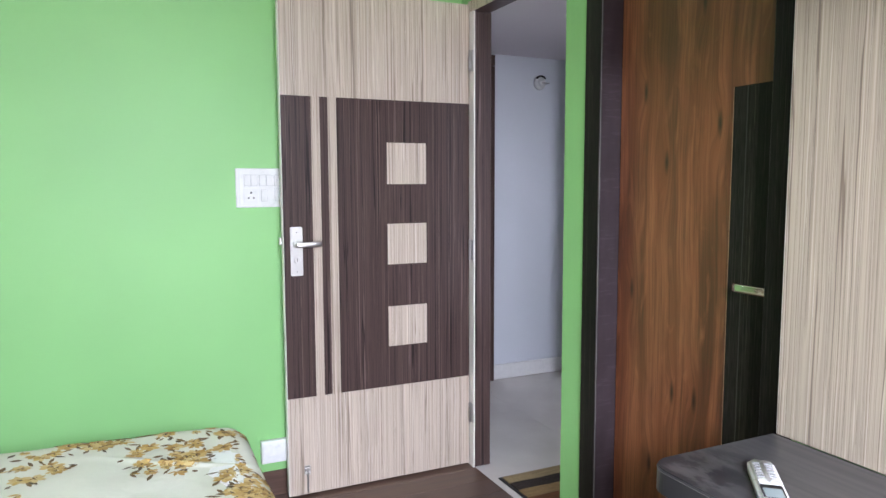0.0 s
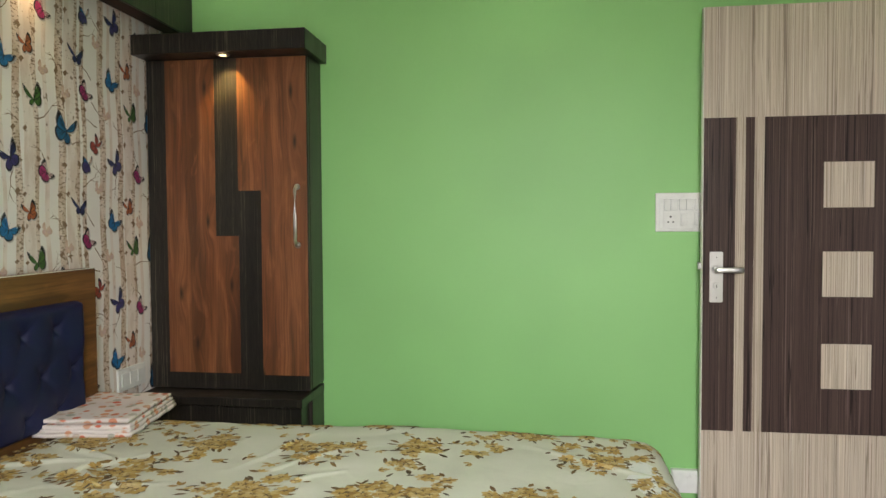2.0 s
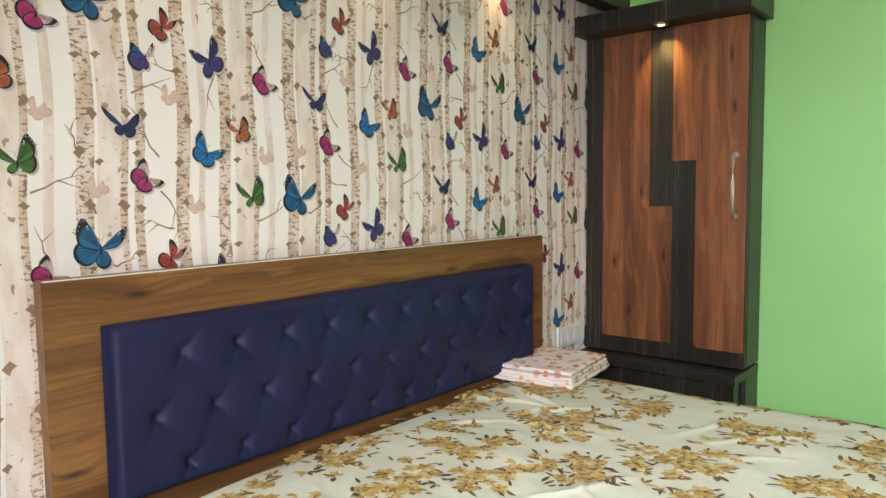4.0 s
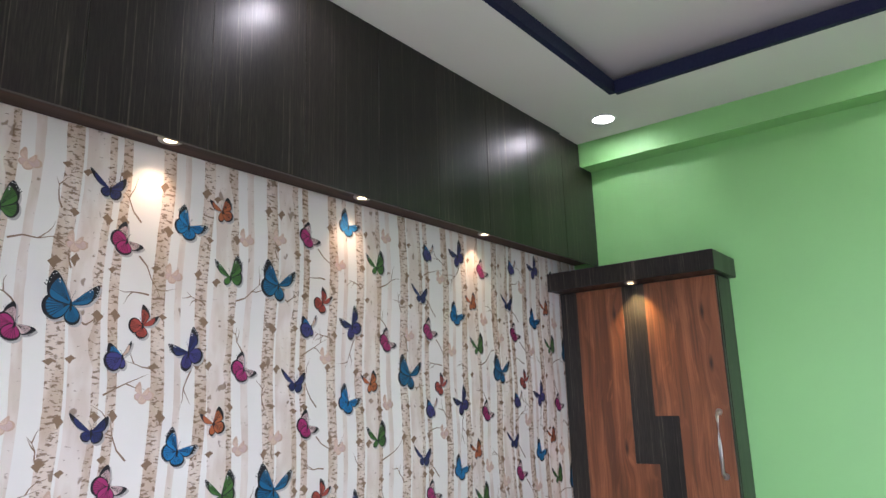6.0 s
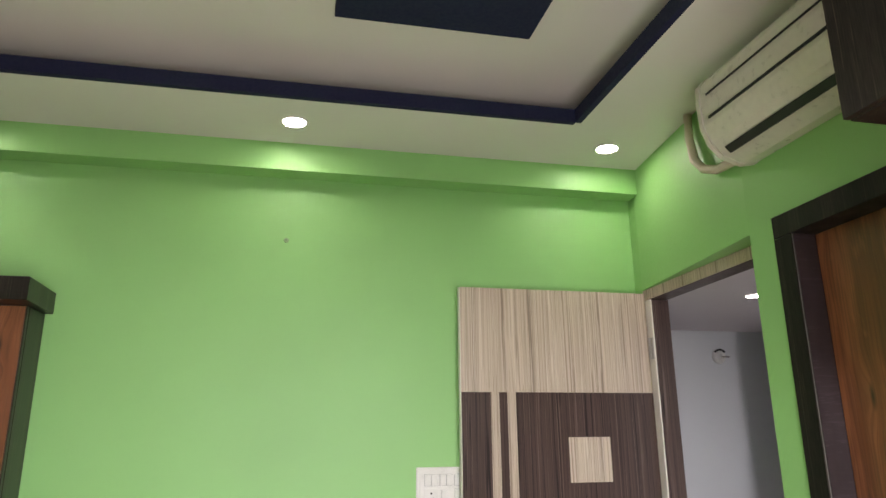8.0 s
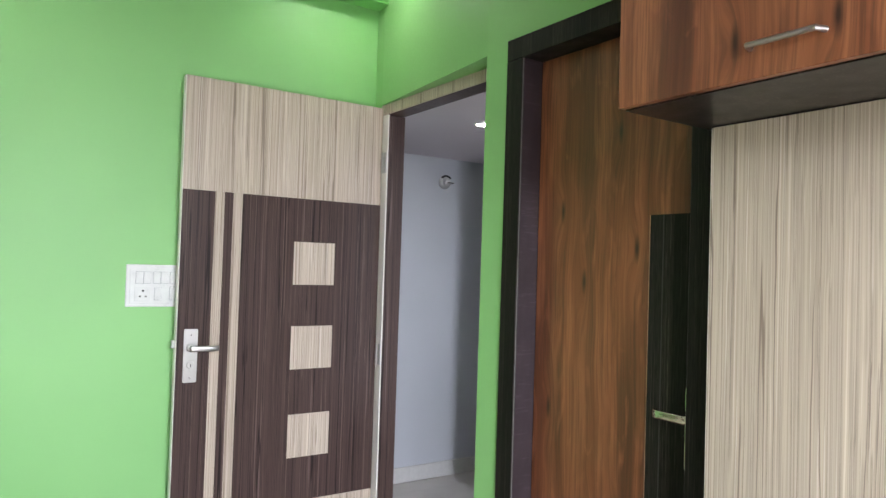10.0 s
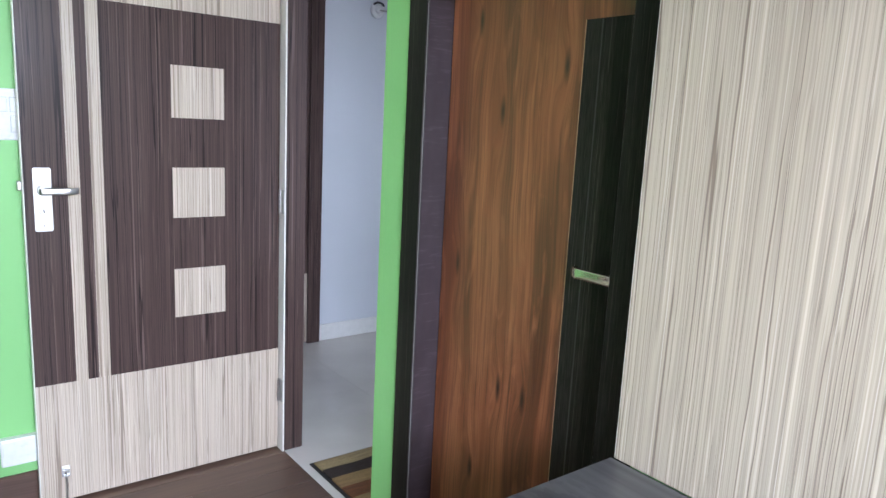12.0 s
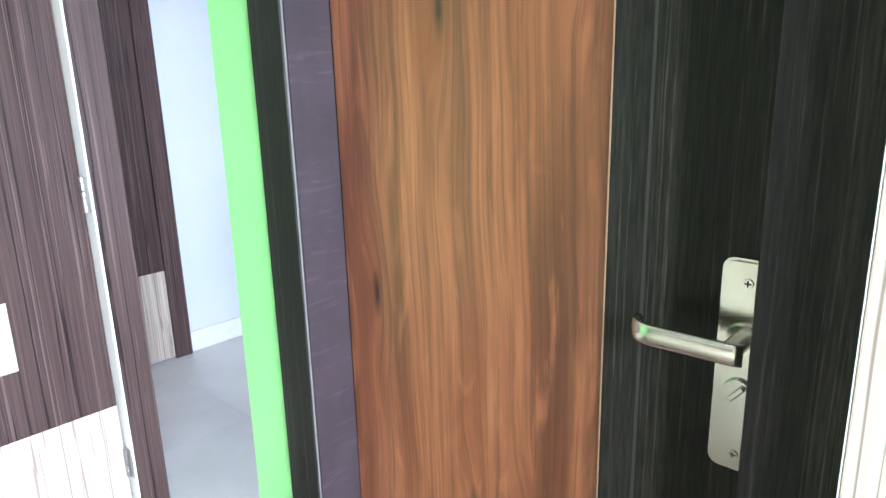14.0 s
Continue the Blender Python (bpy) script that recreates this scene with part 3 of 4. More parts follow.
part("mattress", box(-1.88, 0.055, 0.545, 2.345, 0.322, 0.57, 0.05, 4), M_PLASTIC, bed)
bm = bmesh.new()
NX, NY, RR = 240, 224, 0.075
grid = []
cx, cy, hx, hy = (BX0 + BX1) / 2, (BY0 + BY1) / 2, (BX1 - BX0) / 2, (BY1 - BY0) / 2
for i in range(NX + 1):
    row = []
    for j in range(NY + 1):
        u, v = -1 + 2 * i / NX, -1 + 2 * j / NY
        # flat inside, last tenth of the grid bends over the edge and hangs down
        ax, ay = max(0.0, (abs(u) - 0.9) / 0.1), max(0.0, (abs(v) - 0.9) / 0.1)
        a = min(1.0, math.hypot(ax, ay))
        x = cx + math.copysign(min(abs(u), 0.9) / 0.9 * (hx - RR), u)
        y = cy + math.copysign(min(abs(v), 0.9) / 0.9 * (hy - RR), v)
        z = sheet_z(x, y)
        if a > 0:
            dx, dy = math.copysign(ax, u) / math.hypot(ax, ay), math.copysign(ay, v) / math.hypot(ax, ay)
            b = min(a / 0.45, 1.0) * math.pi / 2
            x += dx * RR * math.sin(b)
            y += dy * RR * math.sin(b)
            z -= RR * (1 - math.cos(b))
            if a > 0.45:
                drop = (a - 0.45) / 0.55
                z -= 0.26 * drop
                k = 0.008 * math.sin(26 * (x + y)) * drop + 0.012 * drop
                x, y = x + dx * k, y + dy * k
        row.append(bm.verts.new((x, y, z)))
    grid.append(row)
for i in range(NX):
    for j in range(NY):
        bm.faces.new((grid[i][j], grid[i + 1][j], grid[i + 1][j + 1], grid[i][j + 1]))
sheet = part("bedsheet", bm, M_SHEET, bed, "cream cotton sheet with golden brown flowers", True)

# printed flowers of the sheet
n = Nodes("golden_petal_print")
M_PETAL = n.done(n.ramp(n.island(), [(0.0, (0.50, 0.34, 0.10)), (0.3, (0.60, 0.47, 0.23)), (0.55, (0.40, 0.24, 0.055)), (0.8, (0.52, 0.36, 0.12)), (1.0, (0.24, 0.125, 0.03))]), 0.8)
n = Nodes("brown_leaf_print")
M_LEAF = n.done(n.ramp(n.island(), [(0.0, (0.17, 0.10, 0.035)), (0.4, (0.085, 0.058, 0.030)), (0.75, (0.24, 0.145, 0.04)), (1.0, (0.065, 0.048, 0.030))]), 0.8)
rnd = random.Random(11)


def petal(verts, faces, px, py, ang, ln, wd, lift):
    pts = [(-0.5, 0), (-0.2, 0.42), (0.15, 0.5), (0.5, 0.05), (0.15, -0.5), (-0.2, -0.42)]
    c, s = math.cos(ang), math.sin(ang)
    base = len(verts)
    for u, v in pts:
        x, y = px + c * u * ln - s * v * wd, py + s * u * ln + c * v * wd
        # round the edge of the mattress, one side at a time
        ex, ey = max(0.0, x - BX1 + RR), max(0.0, BY0 + RR - y) - max(0.0, y - BY1 + RR)
        if x < BX0 + 0.02 or max(ex, abs(ey)) > 0.11 or (ex and ey):
            del verts[base:]
            return
        up = 0.0022 + lift
        fx, fy = x - ex, y + ey
        q = (ex or abs(ey)) / RR
        out, z = (RR + up) * math.sin(q), sheet_z(fx, fy) - RR + (RR + up) * math.cos(q)
        verts.append((fx + (out if ex else 0), fy - math.copysign(out if ey else 0, ey), z))
    faces.append(tuple(range(base, base + 6)))


gold, brown = ([], []), ([], [])


def leaf(px, py, ang, ln, wd):
    petal(*brown, px, py, ang, ln, wd, rnd.uniform(0, 0.0004))


def flower(px, py, r):
    turn = rnd.uniform(0, 6.283)
    for k in range(7):
        a = turn + k * 0.898 + rnd.gauss(0, 0.12)
        petal(*gold, px + 0.55 * r * math.cos(a), py + 0.55 * r * math.sin(a), a, r * rnd.uniform(0.9, 1.2), r * rnd.uniform(0.45, 0.7), 0.0005 + 0.00005 * k)
    for k in range(4):
        a = rnd.uniform(0, 6.283)
        petal(*brown, px + 0.2 * r * math.cos(a), py + 0.2 * r * math.sin(a), a, 0.5 * r, 0.14 * r, 0.0011)


for gi in range(-1, 7):
    for gj in range(-1, 7):
        px = BX0 + 0.06 + 0.37 * gi + (0.185 if gj % 2 else 0) + rnd.uniform(-0.04, 0.04)
        py = BY0 + 0.10 + 0.29 * gj + rnd.uniform(-0.04, 0.04)
        lobes = [(px + rnd.uniform(-0.13, 0.13), py + rnd.uniform(-0.10, 0.10), rnd.uniform(0.035, 0.08)) for k in range(5)]
        for k in range(32):
            lx, ly, lr = lobes[k % 5]
            a, q = rnd.uniform(0, 6.283), lr * math.sqrt(rnd.random())
            fx, fy = lx + 1.15 * q * math.cos(a), ly + q * math.sin(a)
            flower(fx, fy, rnd.uniform(0.014, 0.032))
            for m in range(2):
                e = a + rnd.gauss(0, 1.0)
                o = rnd.uniform(0.02, 0.05)
                leaf(fx + o * math.cos(e), fy + o * math.sin(e), e + rnd.gauss(0, 0.5), rnd.uniform(0.018, 0.046), rnd.uniform(0.007, 0.014))
        for k in range(7):  # small sprigs between the bunches
            sx, sy, sa = px + rnd.uniform(-0.20, 0.20), py + rnd.uniform(-0.18, 0.18), rnd.uniform(0, 6.283)
            for m in range(rnd.choice((3, 4, 5))):
                e = sa + (m - 1.5) * 0.75 + rnd.gauss(0, 0.2)
                ln = rnd.uniform(0.022, 0.036)
                petal(*(gold if rnd.random() < 0.75 else brown), sx + 0.55 * ln * math.cos(e), sy + 0.55 * ln * math.sin(e), e, ln, ln * rnd.uniform(0.28, 0.42), 0.0003)
for nm, (vv, ff), mat, lab in (("flower_print", gold, M_PETAL, "golden flower print"), ("leaf_print", brown, M_LEAF, "brown leaf print")):
    me = bpy.data.meshes.new(nm)
    me.from_pydata(vv, [], ff)
    me.materials.append(mat)
    fl = new(nm, me)
    fl.parent = bed
    tagged(fl, lab, kind="stuff")

# headboard
hb = part("headboard", box(-1.944, -1.90, 0.557, 2.422, 0.02, 1.107, 0.002, 1), M_AMBER_Y, bed, "amber timber headboard")
part("edge_band", box(-1.9005, -1.8985, 0.559, 2.420, 1.1055, 1.108), M_CREAM, hb)
n = Nodes("navy_leatherette")
lg = n.voronoi(420)
lf = n.noise(6, detail=3)
M_LEATHER = n.done(n.ramp(lf, [(0.3, (0.008, 0.011, 0.043)), (0.7, (0.012, 0.016, 0.060))]), n.ramp(lf, [(0.3, 0.42), (0.7, 0.52)]), bump=lg, strength=0.12, dist=0.0008, **{"Specular IOR Level": 0.3})
LY0, LY1, LZ0, LZ1 = 0.668, 2.302, 0.600, 1.001
buttons = [(0.838 + 0.1475 * k, 0.918) for k in range(10)] + [(0.772 + 0.1475 * k, 0.777) for k in range(11)] + [(0.848 + 0.1475 * k, 0.652) for k in range(10)]
bm = bmesh.new()
NA, NB = 260, 64
rows = []
for i in range(NA + 1):
    y = LY0 + (LY1 - LY0) * i / NA
    row = []
    for j in range(NB + 1):
        z = LZ0 + (LZ1 - LZ0) * j / NB
        e = min(y - LY0, LY1 - y, z - LZ0, LZ1 - z)
        h = 0.046 * (1 - math.exp(-(e / 0.005)))
        for by, bz in buttons:
            q = math.hypot(y - by, (z - bz) * 0.95)
            if q < 0.16:
                h -= 0.014 * math.exp(-(q / 0.013) ** 2) + 0.014 * math.exp(-((q / 0.040) ** 1.5))
                # soft folds running from the button
                t4 = math.atan2(z - bz, y - by)
                h -= 0.0055 * math.exp(-(q / 0.06) ** 2) * max(0, math.cos(2 * (t4 - 0.9))) ** 6
                h -= 0.0055 * math.exp(-(q / 0.06) ** 2) * max(0, math.cos(2 * (t4 + 0.9))) ** 6
        h += 0.002 * noise.noise((y * 9, z * 9, 2))
        row.append(bm.verts.new((-1.8985 + max(h, 0.001), y, z)))
    rows.append(row)
for i in range(NA):
    for j in range(NB):
        bm.faces.new((rows[i][j], rows[i + 1][j], rows[i + 1][j + 1], rows[i][j + 1]))
pad = part("upholstery", bm, M_LEATHER, hb, "navy tufted leatherette pad", True)
for by, bz in buttons:
    q = bmesh.new()
    bmesh.ops.create_uvsphere(q, u_segments=12, v_segments=6, radius=0.0065, matrix=Matrix.Translation((-1.8875, by, bz)) @ Matrix.Diagonal((0.6, 1, 1, 1)))
    part("button", q, M_LEATHER, pad.parent, "", True)

# folded cloth on the bed
n = Nodes("pink_floral_cotton")
v1 = n.voronoi(26, out="Color")
v2 = n.ramp(n.voronoi(26), [(0.32, 1.0), (0.42, 0.0)])
pc = n.ramp(v1, [(0.2, (0.62, 0.12, 0.06)), (0.5, (0.66, 0.33, 0.20)), (0.7, (0.40, 0.42, 0.36)), (0.85, (0.72, 0.50, 0.44))])
M_CLOTH = n.done(n.mix(v2, (0.74, 0.66, 0.63), pc), 0.85, bump=n.noise(30, detail=4), strength=0.25, dist=0.004)
fc = thing("folded_cloth", (-1.755, 2.27, BZ + 0.004), "folded pink and white floral cloth on the bed", "cloth")
fc.rotation_euler = (0, 0, radians(8))
for k in range(4):
    bm = bmesh.new()
    hw, hd = 0.155 - 0.004 * k, 0.19 - 0.005 * k
    bmesh.ops.create_grid(bm, x_segments=26, y_segments=26, size=1.0)
    for v in bm.verts:
        v.co.x *= hw * (1 + 0.03 * noise.noise((v.co.y * 3, k * 5, 0)))
        v.co.y *= hd * (1 + 0.03 * noise.noise((v.co.x * 9, k * 5, 7)))
        v.co.z = 0.0125 * (k + 1) + 0.004 * noise.noise((v.co.x * 14, v.co.y * 14, k * 3))
        if k == 3:
            v.co.z += 0.004
    ret = bmesh.ops.extrude_face_region(bm, geom=list(bm.faces))
    for v in ret["geom"]:
        if isinstance(v, bmesh.types.BMVert):
            v.co.z -= 0.0115
    bmesh.ops.recalc_face_normals(bm, faces=bm.faces)
    part("fold", bm, M_CLOTH, fc, "", True)

# ---- corner cabinet ----
cc = thing("corner_cabinet", (0, 0, 0), "tall slim cabinet in black oak and amber timber", "cabinet")
CF = 2.850
part("body", box(-1.944, -1.236, CF + 0.022, YN - 0.001, 0.57, 1.951, 0.001, 1), M_BLACK, cc)
part("base", box(-1.944, -1.252, 2.775, 2.872, 0.0, 0.522, 0.001, 1), M_BLACK, cc)
part("side_panel", box(-1.944, -1.237, 2.8725, YN - 0.001, 0.0, 0.523), M_BLACK, cc)
part("ledge", box(-1.944, -1.235, 2.735, YN - 0.001, 0.524, 0.560, 0.003), M_BLACK, cc)
part("crown", box(-1.944, -1.208, 2.745, YN - 0.001, 1.953, 2.034, 0.002, 1), M_BLACK, cc, "projecting black oak cornice")
dr = part("door", box(-1.940, -1.238, CF + 0.0015, CF + 0.021, 0.566, 1.951, 0.001, 1), M_BLACK, cc)
part("panel", prism([(-1.857, 1.949), (-1.640, 1.949), (-1.640, 1.213), (-1.540, 1.213), (-1.540, 0.635), (-1.857, 0.635)], CF, CF + 0.0012, "y"), M_AMBER, dr, "stepped amber timber panel")
part("panel", prism([(-1.540, 1.949), (-1.243, 1.949), (-1.243, 0.630), (-1.441, 0.630), (-1.441, 1.402), (-1.540, 1.402)], CF, CF + 0.0012, "y"), M_AMBER, dr, "stepped amber timber panel")
part("handle", tube([(-1.284, CF, 1.415), (-1.284, CF - 0.02, 1.415), (-1.284, CF - 0.032, 1.40), (-1.284, CF - 0.034, 1.30), (-1.284, CF - 0.032, 1.19), (-1.284, CF - 0.02, 1.175), (-1.284, CF, 1.175)], 0.0065), M_CHROME, dr, "steel bow handle", True)
for z in (1.175, 1.415):
    part("handle_rose", cyl((-1.284, CF - 0.0065, z), (-1.284, CF - 0.0002, z), 0.0105, 0.013, 20), M_CHROME, dr)

# ---- loft over the headboard ----
lw = thing("overhead_loft", (0, 0, 0), "black oak laminate loft box over the headboard wall", "cabinet")
part("body", box(XW + 0.001, -1.832, YS + 0.001, YN - 0.086, 2.131, 2.679, 0.001, 1), M_BLACK, lw)
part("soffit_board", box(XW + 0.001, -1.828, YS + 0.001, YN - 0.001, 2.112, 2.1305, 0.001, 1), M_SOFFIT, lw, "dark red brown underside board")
part("end_panel", box(XW + 0.001, -1.832, YN - 0.0855, YN - 0.001, 2.131, 2.56), M_BLACK, lw)
k = YN - 0.002
while k > YS + 0.1:
    a = max(k - 0.30, YS + 0.002)
    part("door", box(-1.8315, -1.820, a + 0.0008, k, 2.089, 2.677 if k < YN - 0.09 else 2.56, 0.0008, 1), M_BLACK, lw)
    k = a


# ---- lamps ----
def spotlight(name, x, y, z, r, m_face, m_ring, label, group):
    t = thing(name, (x, y, z), label, "ceiling light", group)
    bm = bmesh.new()
    ring = []
    for rr, zz in ((r + 0.012, 0.0), (r + 0.010, -0.004), (r, -0.005), (r - 0.002, -0.001)):
        ring.append([bm.verts.new((rr * math.cos(2 * math.pi * i / 28), rr * math.sin(2 * math.pi * i / 28), zz)) for i in range(28)])
    for p, q in zip(ring, ring[1:]):
        for i in range(28):
            bm.faces.new((p[i], p[(i + 1) % 28], q[(i + 1) % 28], q[i]))
    part("rim", bm, m_ring, t, "", True)
    part("diffuser", cyl((0, 0, -0.0025), (0, 0, -0.0005), r - 0.001, None, 28), m_face, t, "glowing round diffuser")
    return t


for x, y in ((-1.60, 2.725), (-0.359, 2.725), (0.948, 2.725), (-1.60, 1.21), (-1.60, -0.40), (-0.359, -0.40), (0.60, -0.40)):
    spotlight("downlight", x, y, ZC, 0.045, M_LED, M_PLASTIC, "round white recessed ceiling downlight, switched on", "ceiling downlights")
    spot_lamp("downlight_beam", (x, y, ZC - 0.012), 0.2, (1.0, 0.93, 0.80), 130, 0.045, 1.0)
for y in (0.215, 0.865, 1.513, 2.178):
    spotlight("spotlight", -1.878, y, 2.1115, 0.018, M_WARM, M_CHROME, "small warm spotlight under the loft", "loft spotlights")
    spot_lamp("spotlight_beam", (-1.878, y, 2.102), 3.2, (1.0, 0.74, 0.42), 80, 0.012, 1.0, (0, 20))
spotlight("spotlight", -1.572, 2.795, 1.9525, 0.016, M_WARM, M_CHROME, "small warm spotlight under the cabinet cornice", "cabinet spotlight")
spot_lamp("spotlight_beam", (-1.572, 2.795, 1.944), 19.0, (1.0, 0.80, 0.34), 84, 0.01, 1.0, (16, 0))

# ---- air conditioner ----
ac = thing("air_conditioner", (0.022, -0.02, 0), "ivory split air conditioner on the green wall", "air conditioner")
prof = [(1.083, 2.335), (1.03, 2.325), (0.965, 2.345), (0.925, 2.385), (0.905, 2.44), (0.90, 2.52), (0.905, 2.58), (0.93, 2.61), (1.083, 2.61)]
part("body", prism(prof, 1.26, 2.025, "y"), M_ACWHITE, ac)
part("end_cap", prism([(1.083, 2.332), (1.03, 2.322), (0.962, 2.342), (0.921, 2.384), (0.901, 2.44), (0.896, 2.52), (0.901, 2.582), (0.928, 2.614), (1.083, 2.614)], 2.026, 2.045, "y"), M_ACWHITE, ac)
for (xa, za), (xb, zb) in (((0.9635, 2.343), (0.945, 2.362)), ((0.9015, 2.455), (0.9005, 2.463)), ((0.9, 2.535), (0.9, 2.541))):
    part("louvre_gap", prism([(xa - 0.003, za - 0.002), (xb - 0.003, zb - 0.002), (xb + 0.004, zb), (xa + 0.004, za)], 1.30, 1.99, "y"), M_BLACKPL, ac)
pts = [(1.09, 2.385, 2.675), (1.085, 2.385, 2.58), (1.08, 2.36, 2.48), (1.075, 2.30, 2.42), (1.07, 2.22, 2.385), (1.065, 2.12, 2.375), (1.06, 2.03, 2.38), (1.06, 1.97, 2.39)]
part("pipe", tube(pts, 0.016), plain("wrapped_pipe_tape", (0.62, 0.55, 0.42), 0.6), ac, "taped ivory pipe", True)

# ---- ceiling fan ----
FX, FY, FZ = -0.33, 1.19, 2.45
fan = thing("ceiling_fan", (FX, FY, FZ), "dark brown ceiling fan with three blades at rest", "fan")
part("motor", cyl((0, 0, -0.05), (0, 0, 0.05), 0.10, 0.085, 32), M_FAN, fan, "", True)
part("rod", cyl((0, 0, 0.05), (0, 0, ZT + 0.03 - FZ), 0.012), M_FAN, fan)
part("canopy", cyl((0, 0, ZT - 0.03 - FZ), (0, 0, ZT + 0.029 - FZ), 0.03, 0.055), M_FAN, fan)
for k in range(3):
    a = radians(138.3) + 2 * math.pi * k / 3
    bm = prism([(0.16, -0.045), (0.20, -0.054), (0.57, -0.062), (0.605, -0.048), (0.64, 0.044), (0.615, 0.053), (0.2, 0.050), (0.16, 0.036)], -0.004, 0.002, "z")
    add_box(bm, 0.07, 0.2, -0.02, 0.02, -0.003, 0.006)
    bmesh.ops.rotate(bm, verts=bm.verts, cent=(0, 0, 0), matrix=Matrix.Rotation(radians(7), 3, "X"))
    bmesh.ops.rotate(bm, verts=bm.verts, cent=(0, 0, 0), matrix=Matrix.Rotation(a, 3, "Z"))
    part("blade", bm, M_FAN, fan)

# ---- switches and small things on the walls ----
M_GAP = plain("plastic_shadow_gap", (0.34, 0.35, 0.36), 0.6)
sb = thing("switchboard", (0.176, YN, 1.223), "white modular switchboard with sockets beside the door", "switchboard")
part("plate", box(0, 0.225, -0.009, 0, 0, 0.158, 0.004, 3), M_PLASTIC, sb)
part("bezel", box(0.013, 0.212, -0.0120, -0.009, 0.012, 0.146, 0.002), M_PLASTIC, sb)


def rocker(x, z, w, h):
    """A rocker tilted about its middle, in a thin shadow gap."""
    part("gap", box(x - 0.0009, x + w + 0.0009, -0.0124, -0.0119, z - 0.0009, z + h + 0.0009), M_GAP, sb)
    ro = box(x, x + w, -0.0165, -0.0119, z, z + h, 0.0012, 1)
    bmesh.ops.rotate(ro, verts=[v for v in ro.verts if v.co.y < -0.014], cent=(x, -0.0145, z + h / 2), matrix=Matrix.Rotation(radians(4), 3, "X"))
    part("switch", ro, M_PLASTIC, sb)


for x in (0.033, 0.060, 0.094, 0.121, 0.154, 0.181):
    rocker(x, 0.088, 0.0245, 0.043)
part("socket", box(0.030, 0.088, -0.0150, -0.0119, 0.022, 0.078, 0.0015), M_PLASTIC, sb)
for x, z, q in ((0.059, 0.060, 0.0042), (0.049, 0.039, 0.0034), (0.069, 0.039, 0.0034)):
    part("socket_hole", cyl((x, -0.0155, z), (x, -0.0149, z), q, None, 12), M_BLACKPL, sb)
rocker(0.100, 0.026, 0.023, 0.045)
rocker(0.154, 0.026, 0.050, 0.049)
so = thing("socket_box", (0.243, YN, 0.150), "white surface socket box above the skirting", "socket")
part("box", box(0, 0.135, -0.03, 0, 0, 0.095, 0.004), M_PLASTIC, so)
part("cover", box(0.006, 0.129, -0.034, -0.0302, 0.03, 0.089, 0.002), M_PLASTIC, so)
s2 = thing("switchboard", (XW + 0.006, 2.60, 0.60), "white switch plate on the wallpaper beside the bed", "switchboard")
part("plate", box(0, 0.010, 0, 0.19, 0, 0.09, 0.003), M_PLASTIC, s2)
for k in range(3):
    part("switch", box(0.010, 0.0135, 0.02 + 0.055 * k, 0.062 + 0.055 * k, 0.02, 0.07, 0.001), M_PLASTIC, s2)
nl = thing("wall_hook", (-0.37, YN, 2.288), "small grey wall plug in the green wall", "hook")
part("plug", cyl((0, -0.006, 0), (0, 0, 0), 0.009, 0.011, 14), plain("green_grey_plug", (0.25, 0.42, 0.20), 0.5), nl)
part("screw", cyl((0, -0.016, -0.003), (0, -0.006, 0), 0.003, None, 10), M_PALEEDGE, nl)

M_SKIRT = timber("brown_skirting_wood", (0.06, 0.03, 0.02), (0.11, 0.06, 0.042), (0.15, 0.085, 0.06), (0.03, 0.015, 0.01), axis=0)
setting("baseboard", box(-1.26, XE, YN - 0.013, YN - 0.001, 0, 0.107, 0.002, 1), M_SKIRT, "brown wood skirting along the green wall", "skirting")

# ---- hallway ----
# unseen wall, its opening added only to let the hall lamp in
bm = bmesh.new()
add_box(bm, XE + T, 1.66, 1.5, 1.6, 0, 2.6)
add_box(bm, 2.2, 2.27, 1.5, 1.6, 0, 2.6)
add_box(bm, 1.66, 2.2, 1.5, 1.6, 0, 0.45)
add_box(bm, 1.66, 2.2, 1.5, 1.6, 2.12, 2.6)
setting("wall_hall_south", bm, M_HALL, "unseen pale lilac hallway wall with an added opening for the hall lamp", "wall")
# unseen walls; the corner is added to block the lamp from the far wall
bm = bmesh.new()
add_box(bm, 2.27, 2.39, 1.5, 3.2, 0, 2.6)
add_box(bm, 2.391, 3.5, 3.08, 3.2, 0, 2.6)
add_box(bm, 3.5, 3.62, 3.08, 4.25, 0, 2.6)
setting("wall_hall_blocker", bm, M_HALL, "unseen pale lilac hallway wall, its corner added to shade the far wall", "wall")
setting("wall_hall_west", box(XE + 0.0855, XE + 0.10, 2.971, 4.13, 0, 2.6), M_HALL, "pale lilac painted hallway wall", "wall")
setting("baseboard_hall", box(1.968, 3.5, 4.117, 4.129, 0, 0.10, 0.002, 1), M_MARBLE, "pale tile skirting of the hallway", "skirting")
f = door_frame("door_frame", "dark striped frame of the hallway door")
part("jamb", box(1.885, 1.966, 4.10, 4.129, 0, 2.06, 0.002, 1), M_DARKLAM, f)
part("head", box(1.35, 1.966, 4.10, 4.129, 2.062, 2.13, 0.002, 1), M_DARKLAM, f)
dh = thing("door_3", (1.40, 4.10, 0.01), "closed hallway door in dark and pale striped laminate", "door", kind="structure")
part("leaf", box(0, 0.484, 0.014, 0.028, 0, 2.05), M_DARKLAM, dh)
part("bottom_panel", box(0, 0.484, 0.012, 0.0139, 0, 0.42), M_LIGHTLAM, dh, "pale striped laminate")
hp = (2.318, 1.977)
